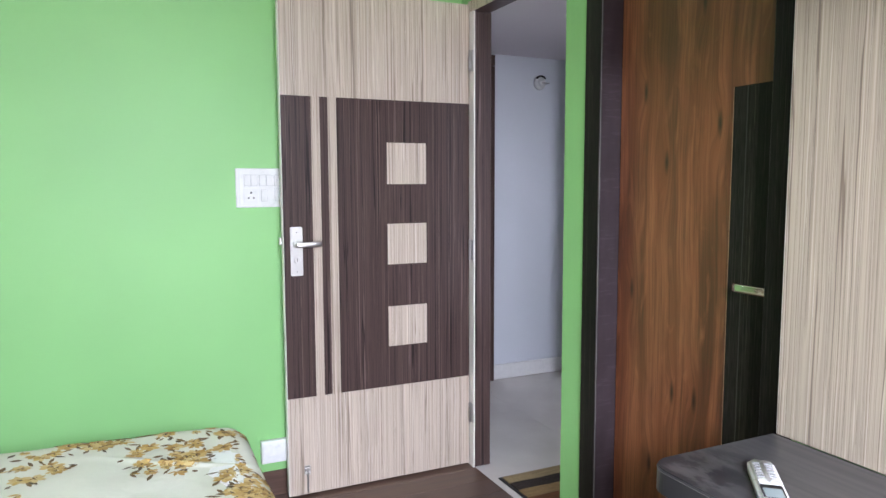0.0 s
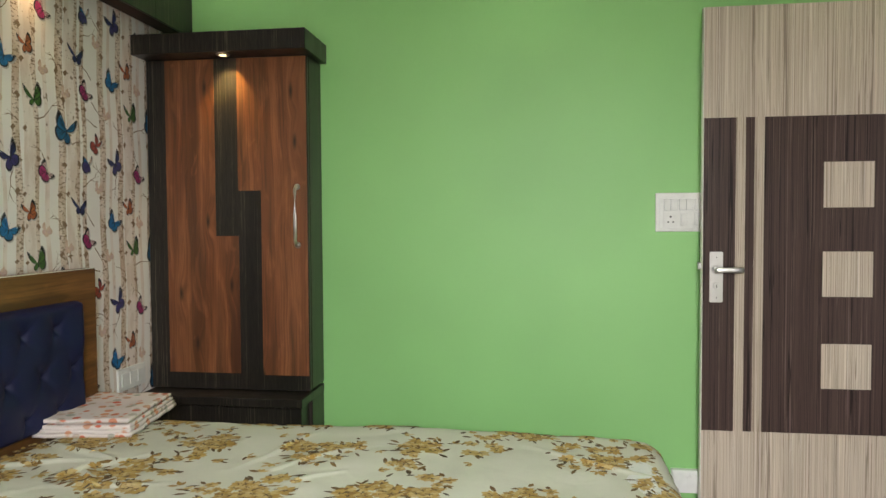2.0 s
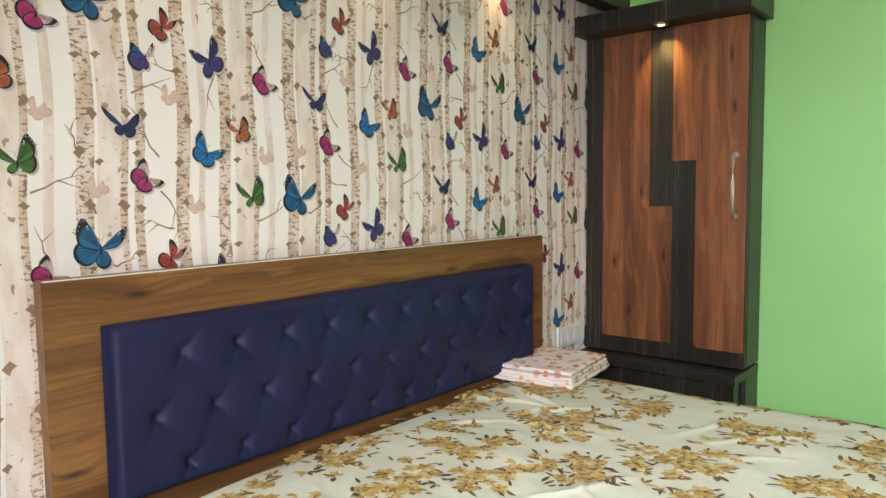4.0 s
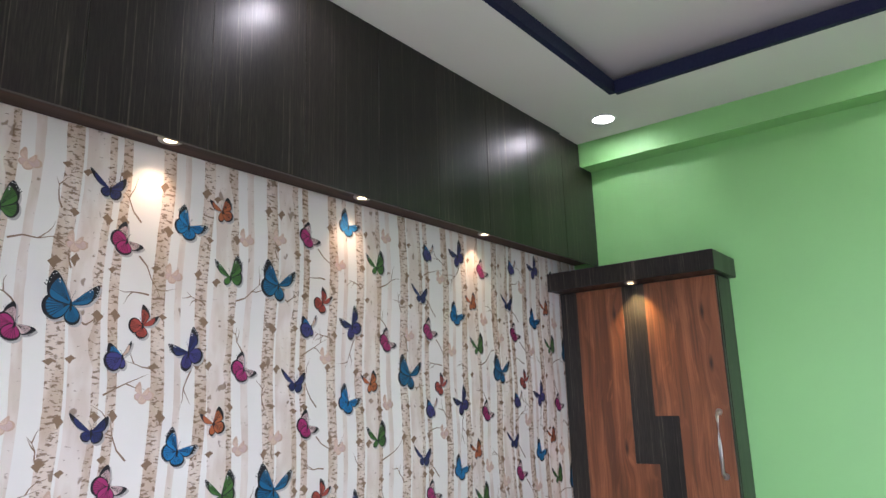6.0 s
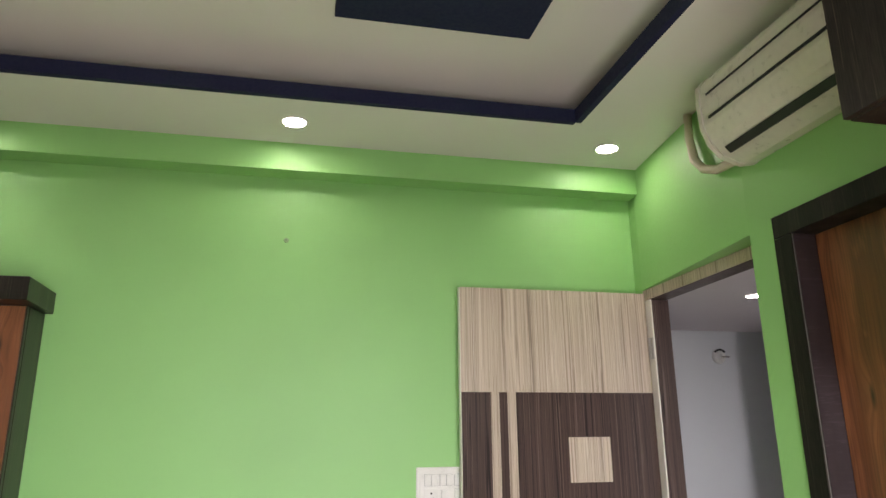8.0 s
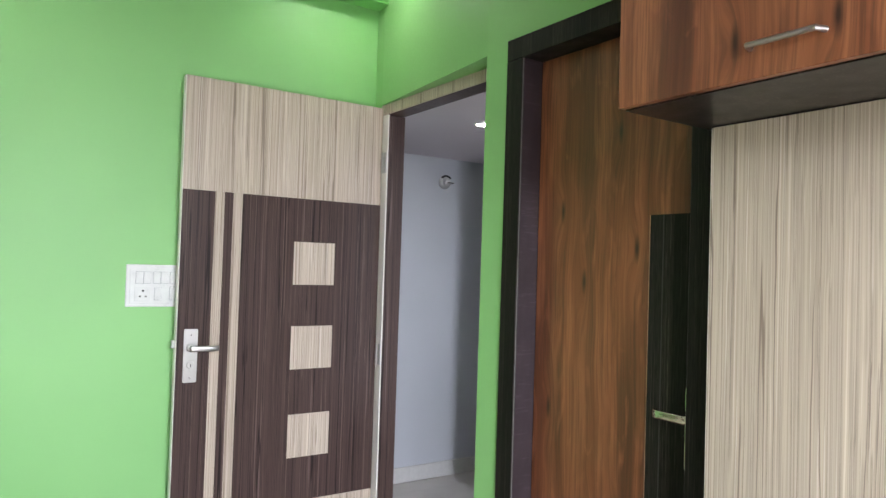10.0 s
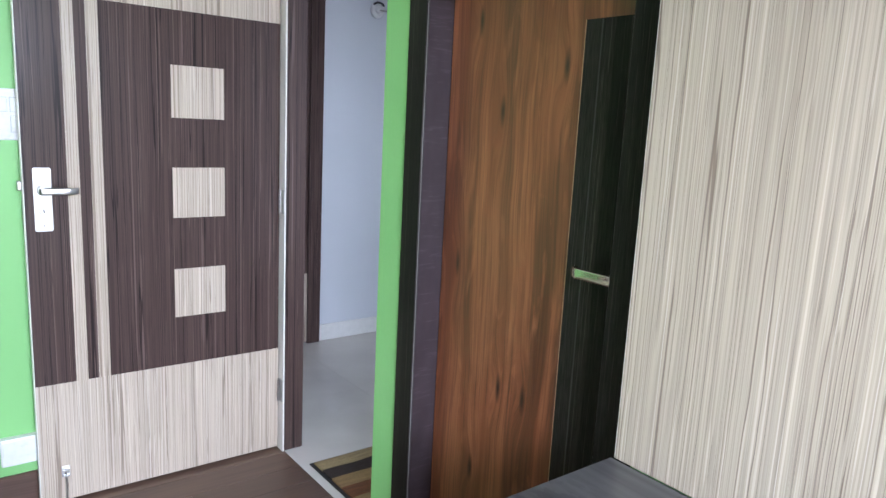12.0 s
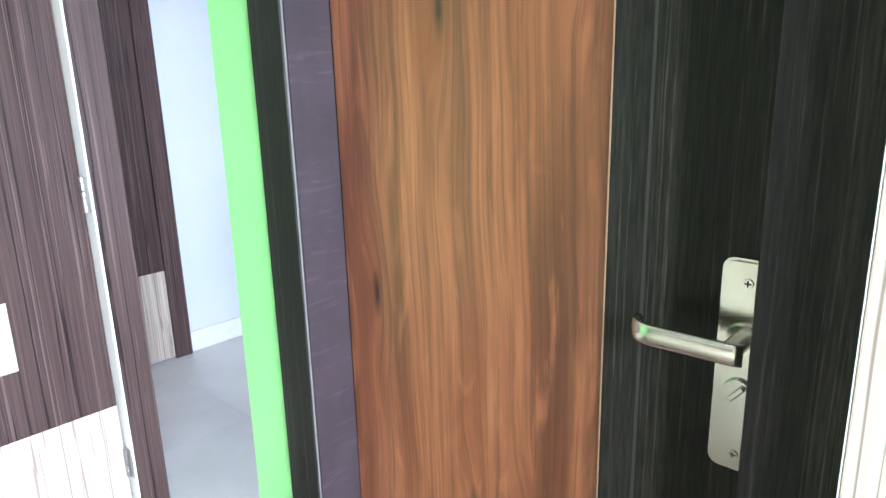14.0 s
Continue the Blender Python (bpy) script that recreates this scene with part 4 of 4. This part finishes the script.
hl = thing("wall_lamp_holder", (hp[0], 4.129, hp[1]), "round white lamp holder on the hallway wall", "lamp holder")
part("base", cyl((0, -0.018, 0), (0, 0, 0), 0.040, 0.046, 28), M_PLASTIC, hl, "", True)
part("socket", cyl((0, -0.05, -0.006), (0, -0.018, 0), 0.019, 0.024, 20), M_PLASTIC, hl, "", True)
part("cap_gap", prism([(0.044 * math.cos(radians(k)), 0.012 + 0.036 * math.sin(radians(k))) for k in range(25, 156, 10)] + [(0.034 * math.cos(radians(k)), 0.010 + 0.026 * math.sin(radians(k))) for k in range(150, 29, -10)], -0.024, -0.0165, "y"), M_BLACKPL, hl, "dark gap under the cap")
part("pin", box(-0.012, 0.040, -0.058, -0.050, -0.010, -0.003, 0.001), M_NICKEL, hl, "brass contact strip")
spotlight("downlight", 1.838, 3.06, 2.1395, 0.045, M_LED, M_PLASTIC, "round recessed downlight in the hallway ceiling, on", "ceiling downlights")
spot_lamp("downlight_beam", (1.838, 3.06, 2.128), 3, (0.9, 0.95, 1.0), 160, 0.045, 0.9)

rug = thing("door_mat", (1.237, 2.10, -0.0035), "striped brown, tan and black door mat in the hallway", "mat")
part("backing", box(0, 0.95, 0, 0.66, 0, 0.006, 0.002, 1), M_BLACKPL, rug, "black bound edge")
rr = random.Random(5)
cols = [(0.40, 0.30, 0.15), (0.035, 0.022, 0.015), (0.34, 0.22, 0.09), (0.20, 0.075, 0.025), (0.36, 0.25, 0.10), (0.03, 0.02, 0.014), (0.24, 0.10, 0.03), (0.38, 0.28, 0.14)]
y = 0.645
k = 0
mats = []
for c in cols:
    n = Nodes("mat_pile")
    f1 = n.noise(260, detail=3)
    f2 = n.noise(1, n.mapped((6, 60, 1)), 3)
    mats.append(n.done(n.mix(n.ramp(f2, [(0.4, 0.0), (0.65, 0.6)]), n.ramp(f1, [(0.3, tuple(0.6 * v for v in c)), (0.7, c)]), tuple(0.45 * v for v in c)), 0.95, bump=f1, strength=0.8, dist=0.006))
while y > 0.03:
    w = rr.uniform(0.045, 0.085)
    a = max(y - w, 0.015)
    lo_e, hi_e = [], []
    for i in range(25):
        x = 0.014 + 0.922 * i / 24
        jj = 0.007 * noise.noise((x * 9, y * 20, 3)) if y < 0.64 else 0
        j2 = 0.007 * noise.noise((x * 9, a * 20, 3)) if a > 0.02 else 0
        hi_e.append((x, y + jj))
        lo_e.append((x, a + j2))
    st = prism(hi_e + lo_e[::-1], 0.004, 0.0125, "z")
    part("stripe", st, mats[k % len(mats)], rug)
    y = a
    k += 1

# ---- wallpaper with printed birches and butterflies ----
n = Nodes("off_white_wallpaper")
wf = n.noise(160, detail=3)
M_PAPER = n.done(n.ramp(n.noise(2.5), [(0.3, (0.80, 0.77, 0.73)), (0.7, (0.85, 0.825, 0.79))]), 0.55, bump=wf, strength=0.08, dist=0.0006)


def bark(name, pale, shade, mark, cut):
    n = Nodes(name)
    big = n.noise(1, n.mapped((1, 22, 7)), 3)
    dash = n.noise(1, n.mapped((1, 55, 150)), 3, 0.6)
    blot = n.noise(1, n.mapped((1, 30, 24), (0, 3, 5)), 2, 0.5)
    col = n.mix(n.ramp(big, [(0.42, 0.0), (0.58, 1.0)]), pale, shade)
    col = n.mix(n.ramp(dash, [(cut, 0.0), (cut + 0.04, 0.85)]), col, mark)
    col = n.mix(n.ramp(blot, [(0.66, 0.0), (0.69, 0.8)]), col, mark)
    return n.done(col, 0.55)


M_BARK1 = bark("pale_birch_print", (0.80, 0.725, 0.67), (0.71, 0.61, 0.54), (0.26, 0.17, 0.11), 0.66)
M_BARK2 = bark("brown_birch_print", (0.74, 0.63, 0.55), (0.60, 0.47, 0.37), (0.20, 0.12, 0.065), 0.54)
M_TWIG = plain("brown_twig_print", (0.27, 0.175, 0.11), 0.6)
M_INK = plain("black_ink_print", (0.012, 0.012, 0.016), 0.55)
INKS = {
    "green": (0.06, 0.17, 0.035), "orange": (0.46, 0.13, 0.05), "magenta": (0.40, 0.03, 0.16), "navy": (0.025, 0.035, 0.14),
    "blue": (0.008, 0.19, 0.46), "teal": (0.006, 0.125, 0.27), "red": (0.40, 0.07, 0.05), "purple": (0.055, 0.05, 0.20),
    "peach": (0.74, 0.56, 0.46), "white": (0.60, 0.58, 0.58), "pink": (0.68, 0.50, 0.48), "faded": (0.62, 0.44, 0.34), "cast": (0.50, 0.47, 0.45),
}
INK = {k: plain(k + "_ink_print", c, 0.55) for k, c in INKS.items()}
wp = tagged(finish("wallpaper", box(XW, XW + 0.003, YS, YN - 0.002, 0.0, 2.111), M_PAPER), "off-white wallpaper printed with birch trunks and butterflies", "wallpaper", "", "structure")
PX = XW + 0.0036

ROLL, RISE = 0.549, 0.542
# roll number, height of its first motifs, height of the motifs past the seam
STARTS = [(-2, 1.88, 1.80), (-1, 1.785, 1.795), (0, 1.890, 1.713), (1, 1.812, 1.817), (2, 1.912, 1.577), (3, 1.676, 1.599), (4, 1.70, 1.69)]
# trunks across one roll: from, to, kind
TRUNKS = [(-0.050, 0.018, 1), (0.049, 0.069, 0), (0.113, 0.150, 2), (0.158, 0.225, 1), (0.242, 0.263, 2), (0.343, 0.376, 2), (0.402, 0.419, 0), (0.457, 0.488, 2)]
for k, gz, hz in STARTS:
    for a, b_, kind in TRUNKS:
        ya, yb = 0.542 + ROLL * k + a, 0.542 + ROLL * k + b_
        if yb > YN - 0.01 or ya < YS + 0.05:
            continue
        verts, faces = [], []
        steps = 70
        for side in ((0, 1) if kind else (0,)):  # the trunk, then the darker ragged bark along one edge
            base = len(verts)
            for i in range(steps + 1):
                z = 0.02 + 2.0905 * i / steps
                lean = 0.012 * math.sin((z - gz) * 2 * math.pi / RISE + k) * 0.5
                if side:
                    w = (yb - ya) * (0.22 + 0.35 * max(0, noise.noise((a * 70 + 3, (z - gz) * 13, 2))))
                    verts += [(PX + 0.0003, yb + lean - w, z), (PX + 0.0003, yb + lean + 0.001, z)]
                else:
                    e1, e2 = 0.0022 * noise.noise((a * 50, (z - gz) * 24, 1)), 0.0022 * noise.noise((b_ * 50, (z - gz) * 24, 6))
                    verts += [(PX, ya + lean + e1, z), (PX, yb + lean + e2, z)]
                if i:
                    q = base + 2 * i
                    faces.append((q - 2, q - 1, q + 1, q))
        me = bpy.data.meshes.new("birch_trunk")
        me.from_pydata(verts, [], faces)
        me.materials.append(M_BARK2 if kind == 2 else M_BARK1)
        me.materials.append(M_BARK2)
        me.polygons.foreach_set("material_index", [0 if i < steps else 1 for i in range(len(faces))])
        ob = new("birch_trunk", me)
        ob.parent = wp

# twigs
tv, tf = [], []
rt = random.Random(3)


def twig(y, z, ang, ln, w, depth=0):
    y0, z0 = y, z
    for s in range(4):
        y1, z1 = y0 + ln / 4 * math.cos(ang), z0 + ln / 4 * math.sin(ang)
        w0, w1 = w * (1 - s / 4.6), w * (1 - (s + 1) / 4.6)
        px, pz = -math.sin(ang), math.cos(ang)
        b = len(tv)
        tv.extend([(PX + 0.0006, y0 + px * w0, z0 + pz * w0), (PX + 0.0006, y0 - px * w0, z0 - pz * w0), (PX + 0.0006, y1 - px * w1, z1 - pz * w1), (PX + 0.0006, y1 + px * w1, z1 + pz * w1)])
        tf.append((b, b + 1, b + 2, b + 3))
        if depth < 1 and s in (1, 2) and rt.random() < 0.7:
            twig(y1, z1, ang + rt.choice((-0.8, 0.8)), ln * 0.45, w * 0.7, depth + 1)
        y0, z0 = y1, z1
        ang += rt.uniform(-0.45, 0.45)


TWIGS = [(0.02, -0.06, 0.35, 0.12), (0.30, 0.20, 2.3, 0.13), (0.30, 0.12, -0.8, 0.12), (0.33, 0.03, 3.0, 0.08), (0.05, -0.20, 2.1, 0.08), (0.45, -0.14, -2.0, 0.10), (0.24, -0.20, 0.5, 0.11), (0.15, 0.07, 1.9, 0.06), (0.36, -0.15, 2.6, 0.08), (0.12, 0.20, 2.0, 0.07), (0.19, -0.05, 0.6, 0.05), (0.19, -0.05, 2.6, 0.05), (0.48, 0.02, 2.5, 0.06)]
for k, gz, hz in STARTS:
    for r in range(-1, 4):
        for dy, dz, ang, ln in TWIGS:
            y, z = 0.542 + ROLL * k + dy, (gz if dy < 0.1 else hz) + dz - RISE * r
            if YS + 0.15 < y < YN - 0.14 and 0.15 < z < 2.0:
                twig(y, z, ang, ln, 0.0022)
for k, gz, hz in STARTS:
    for a, b_, kind in TRUNKS:
        if kind == 0:
            continue
        for m in range(15):
            z = 0.5 + 0.108 * m + 0.02 * noise.noise((a * 30, m * 1.7, k))
            side = 1 if m % 2 else -1
            y = 0.542 + ROLL * k + (b_ if side > 0 else a) + 0.006 * math.sin((z - gz) * 2 * math.pi / RISE + k)
            if not (YS + 0.1 < y < YN - 0.03 and z < 2.09):
                continue
            w, h = rt.uniform(0.012, 0.024), rt.uniform(0.008, 0.018)
            b0 = len(tv)
            tv.extend([(PX + 0.0007, y + side * 0.007, z + 0.002), (PX + 0.0007, y - side * w * 0.4, z + h), (PX + 0.0007, y - side * w, z + h * 0.3), (PX + 0.0007, y - side * w * 0.55, z - h * 0.1), (PX + 0.0007, y - side * w * 0.3, z - h * 0.8)])
            tf.append((b0, b0 + 1, b0 + 2, b0 + 3, b0 + 4))
me = bpy.data.meshes.new("twig_print")
me.from_pydata(tv, [], tf)
me.materials.append(M_TWIG)
ob = new("twig_print", me)
ob.parent = wp
tagged(ob, "printed bare twigs", kind="stuff")


FORE = [(0.0, 0.03), (0.30, 0.13), (0.68, 0.20), (0.95, 0.18), (1.03, 0.06), (0.92, -0.20), (0.72, -0.46), (0.44, -0.58), (0.15, -0.28)]
HIND = [(0.0, 0.06), (0.26, 0.40), (0.62, 0.52), (0.90, 0.36), (1.0, 0.04), (0.92, -0.28), (0.66, -0.50), (0.34, -0.44), (0.08, -0.16)]


def smooth_loop(pts, n=4):
    """A closed soft curve through points."""
    out, m = [], len(pts)
    for i in range(m):
        p0, p1, p2, p3 = pts[i - 1], pts[i], pts[(i + 1) % m], pts[(i + 2) % m]
        for k in range(n):
            t = k / n
            out.append(tuple(0.5 * (2 * b + (c - a) * t + (2 * a - 5 * b + 4 * c - d) * t * t + (3 * b - a - 3 * c + d) * t ** 3) for a, b, c, d in zip(p0, p1, p2, p3)))
    return out


def butterfly_mesh(kind, wings, dots=False):
    """Wings: fore or hind, angle, length, breadth, ink. Printed with a dark rim, veins and a soft drop shadow."""
    soft = kind == "peach"
    names = ["ink", "white", "cast", "faded"] + sorted({w[4] for w in wings})
    verts, faces, mats = [], [], []

    def poly(pts, x, m):
        b = len(verts)
        verts.extend((x, p[0], p[1]) for p in pts)
        faces.append(tuple(range(b, b + len(pts))))
        mats.append(names.index(m))

    rim = "faded" if soft else "ink"
    for wi, (shape, ang, ln, br, ink) in enumerate(wings):
        a = radians(ang)
        c, s = math.cos(a), math.sin(a)
        fore = shape == "fore"
        flip = -1 if 90 < ang % 360 < 270 else 1

        def to(u, v):
            return (c * u * ln - s * flip * v * br, s * u * ln + c * flip * v * br)

        loop = smooth_loop(FORE if fore else HIND)
        lift = 0.0012 + 0.0004 * wi
        edge = [to(u, v) for u, v in loop]
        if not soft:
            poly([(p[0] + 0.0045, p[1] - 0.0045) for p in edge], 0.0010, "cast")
        poly(edge, lift, rim)
        # coloured field, drawn in from the rim, most at the tip
        field = []
        for u, v in loop:
            q = 0.90 - (0.22 if fore else 0.10) * max(0.0, (u - 0.55) / 0.45) - (0.04 if soft else 0)
            field.append(to(0.30 + (u - 0.30) * q, v * (q - 0.04)))
        poly(field, lift + 0.0001, ink)
        if br > 0.020 or soft:
            for k in range(6):
                e = -0.86 + 0.32 * k
                tip = (0.92 - 0.14 * abs(e + (0.3 if fore else 0)), (0.36 * e - 0.18) if fore else 0.44 * e)
                wd = 0.011
                root, tp = (0.10, 0.0), tip
                dx, dy = tp[0] - root[0], tp[1] - root[1]
                nl = math.hypot(dx, dy)
                ox, oy = -dy / nl * wd, dx / nl * wd
                poly([to(root[0] + 0.5 * ox, root[1] + 0.5 * oy), to(root[0] - 0.5 * ox, root[1] - 0.5 * oy), to(tp[0] - 1.5 * ox, tp[1] - 1.5 * oy), to(tp[0] + 1.5 * ox, tp[1] + 1.5 * oy)], lift + 0.0002, rim)
        if dots and fore:
            for u, v, q in ((0.94, 0.10, 1.0), (0.95, -0.02, 0.8), (0.88, -0.16, 0.9), (0.80, -0.30, 0.8), (0.76, 0.10, 1.3), (0.68, 0.06, 1.1)):
                m0 = to(u, v)
                poly([(m0[0] + 0.0018 * q * i, m0[1] + 0.0018 * q * j) for i, j in ((-1, 0), (0, 1), (1, 0), (0, -1))], lift + 0.0003, "white")
    if not soft:
        n_b = 0.30 * max(w[2] for w in wings)
        poly([(-0.0022, 0.25 * n_b), (0.0, 0.5 * n_b), (0.0022, 0.25 * n_b), (0.0028, -0.3 * n_b), (0.0, -0.75 * n_b), (-0.0026, -0.3 * n_b)], 0.0034, "ink")
        for side in (-1, 1):  # feelers
            poly([(0.0, 0.45 * n_b), (0.0008, 0.45 * n_b), (side * 0.008 + 0.0008, 1.35 * n_b), (side * 0.008, 1.35 * n_b)], 0.0033, "ink")
    me = bpy.data.meshes.new("butterfly")
    me.from_pydata(verts, [], faces)
    for nm in names:
        me.materials.append(M_INK if nm == "ink" else INK[nm])
    me.polygons.foreach_set("material_index", mats)
    return me


F, B = "fore", "hind"
KINDS = {
    "green": butterfly_mesh("green", [(B, 230, 0.026, 0.018, "green"), (F, 140, 0.064, 0.022, "green"), (B, 6, 0.038, 0.044, "green"), (F, 68, 0.064, 0.042, "green")], True),
    "orange": butterfly_mesh("orange", [(B, 262, 0.030, 0.018, "orange"), (F, 148, 0.046, 0.018, "orange"), (B, -28, 0.036, 0.032, "orange"), (F, 66, 0.044, 0.036, "orange")]),
    "magenta": butterfly_mesh("magenta", [(F, 100, 0.046, 0.034, "pink"), (F, -16, 0.043, 0.028, "pink"), (B, 172, 0.040, 0.040, "magenta"), (B, 252, 0.036, 0.040, "magenta")]),
    "navy": butterfly_mesh("navy", [(B, 218, 0.024, 0.024, "navy"), (F, 140, 0.064, 0.017, "navy"), (B, -36, 0.030, 0.030, "navy"), (F, 40, 0.048, 0.028, "navy")]),
    "blue": butterfly_mesh("blue", [(F, 8, 0.056, 0.032, "blue"), (B, 276, 0.036, 0.038, "blue"), (B, 184, 0.040, 0.040, "blue"), (F, 108, 0.058, 0.038, "blue")], True),
    "teal": butterfly_mesh("teal", [(B, 282, 0.046, 0.034, "teal"), (F, 36, 0.076, 0.034, "teal"), (B, 192, 0.060, 0.056, "teal"), (F, 122, 0.080, 0.056, "teal")], True),
    "red": butterfly_mesh("red", [(F, 30, 0.047, 0.018, "red"), (B, 268, 0.031, 0.030, "red"), (B, 182, 0.034, 0.036, "red"), (F, 88, 0.049, 0.028, "red")]),
    "purple": butterfly_mesh("purple", [(F, 60, 0.042, 0.012, "faded"), (B, 270, 0.028, 0.018, "purple"), (F, 142, 0.044, 0.034, "blue"), (B, 206, 0.044, 0.046, "purple")]),
    "nwhite": butterfly_mesh("nwhite", [(B, 262, 0.046, 0.030, "purple"), (F, 164, 0.056, 0.030, "navy"), (B, -20, 0.042, 0.040, "purple"), (F, 78, 0.064, 0.034, "navy")], True),
    "peach": butterfly_mesh("peach", [(F, 104, 0.036, 0.026, "peach"), (B, 205, 0.022, 0.020, "pink"), (B, 280, 0.026, 0.026, "peach"), (B, -8, 0.038, 0.026, "pink"), (F, 40, 0.030, 0.018, "peach")]),
}
SPOTS = [("green", 0, 0), ("orange", -0.032, 0.172), ("peach", 0.041, 0.11), ("peach", 0.151, 0.126), ("magenta", 0.267, 0.15), ("navy", 0.22, 0.264), ("blue", 0.422, 0.212), ("peach", 0.383, 0.084), ("teal", 0.155, -0.009), ("red", 0.318, -0.043), ("purple", 0.276, -0.116), ("nwhite", 0.439, -0.10), ("magenta", 0.05, -0.235), ("peach", 0.327, -0.20)]
for k, gz, hz in STARTS:
    for r in range(-1, 4):
        for kind, dy, dz in SPOTS:
            y, z = 0.542 + ROLL * k + dy, (gz if dy < 0.1 else hz) + dz - RISE * r
            hidden = 0.45 < y < 2.42 and z < 1.02  # behind the headboard
            if not (0.02 < y < YN - 0.07 and 0.5 < z < 2.055) or hidden:
                continue
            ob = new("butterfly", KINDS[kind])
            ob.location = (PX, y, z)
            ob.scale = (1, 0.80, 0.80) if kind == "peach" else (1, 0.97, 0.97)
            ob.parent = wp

# ---- floor pieces ----
n = Nodes("brown_floor_plank")
pr = n.random()
ps = n.mapped((2.2, 60, 1))
gr = n.noise(1, ps, 4, 0.6, 0.3)
pa = n.mix(pr, (0.105, 0.064, 0.045), (0.16, 0.10, 0.07))
M_PLANK = n.done(n.mix(n.ramp(gr, [(0.35, 0.65), (0.6, 0.0)]), pa, (0.062, 0.037, 0.026)), n.ramp(gr, [(0.3, 0.3), (0.7, 0.42)]), bump=gr, strength=0.08, dist=0.0008)
PW, PL = 0.128, 1.21
mesh = None
y, row = YN - PW, 0
while y > YS - PW:
    x = XW - PL * ((row * 0.37) % 1.0)
    while x < XE + 0.0:
        a, b = max(x, XW), min(x + PL, XE + 0.012)
        c0 = max(y, YS)
        if b - a > 0.02 and y + PW - c0 > 0.01:
            full = b - a > PL - 1e-6 and c0 == y
            if full and mesh:
                ob = new("plank", mesh)
            else:
                bm = box(0, b - a - 0.0015, 0, y + PW - c0 - 0.0015, -0.012, 0, 0.0012, 1)
                ob = finish("plank", bm, M_PLANK)
                if full:
                    mesh = ob.data
            ob.location = (a, c0, 0)
            ob.parent = bpy.data.objects["floor"]
        x += PL
    y -= PW
    row += 1

n = Nodes("polished_hall_tile")
tn = n.noise(4, detail=4)
M_TILE = n.done(n.ramp(tn, [(0.3, (0.53, 0.50, 0.46)), (0.7, (0.61, 0.58, 0.535))]), n.ramp(n.noise(20), [(0.3, 0.30), (0.7, 0.38)]), bump=n.noise(12), strength=0.006, dist=0.0005)
mesh = None
for i in range(4):
    for j in range(5):
        if i > 1 and j < 2:
            continue
        bm_x, bm_y = 1.204 + 0.6 * i, 1.55 + 0.6 * j
        if mesh is None:
            ob = finish("tile", box(0, 0.5994, 0, 0.5994, -0.012, -0.003, 0.0003, 1), M_TILE)
            mesh = ob.data
        else:
            ob = new("tile", mesh)
        ob.location = (bm_x, bm_y, 0)
        ob.parent = bpy.data.objects["floor_hall"]
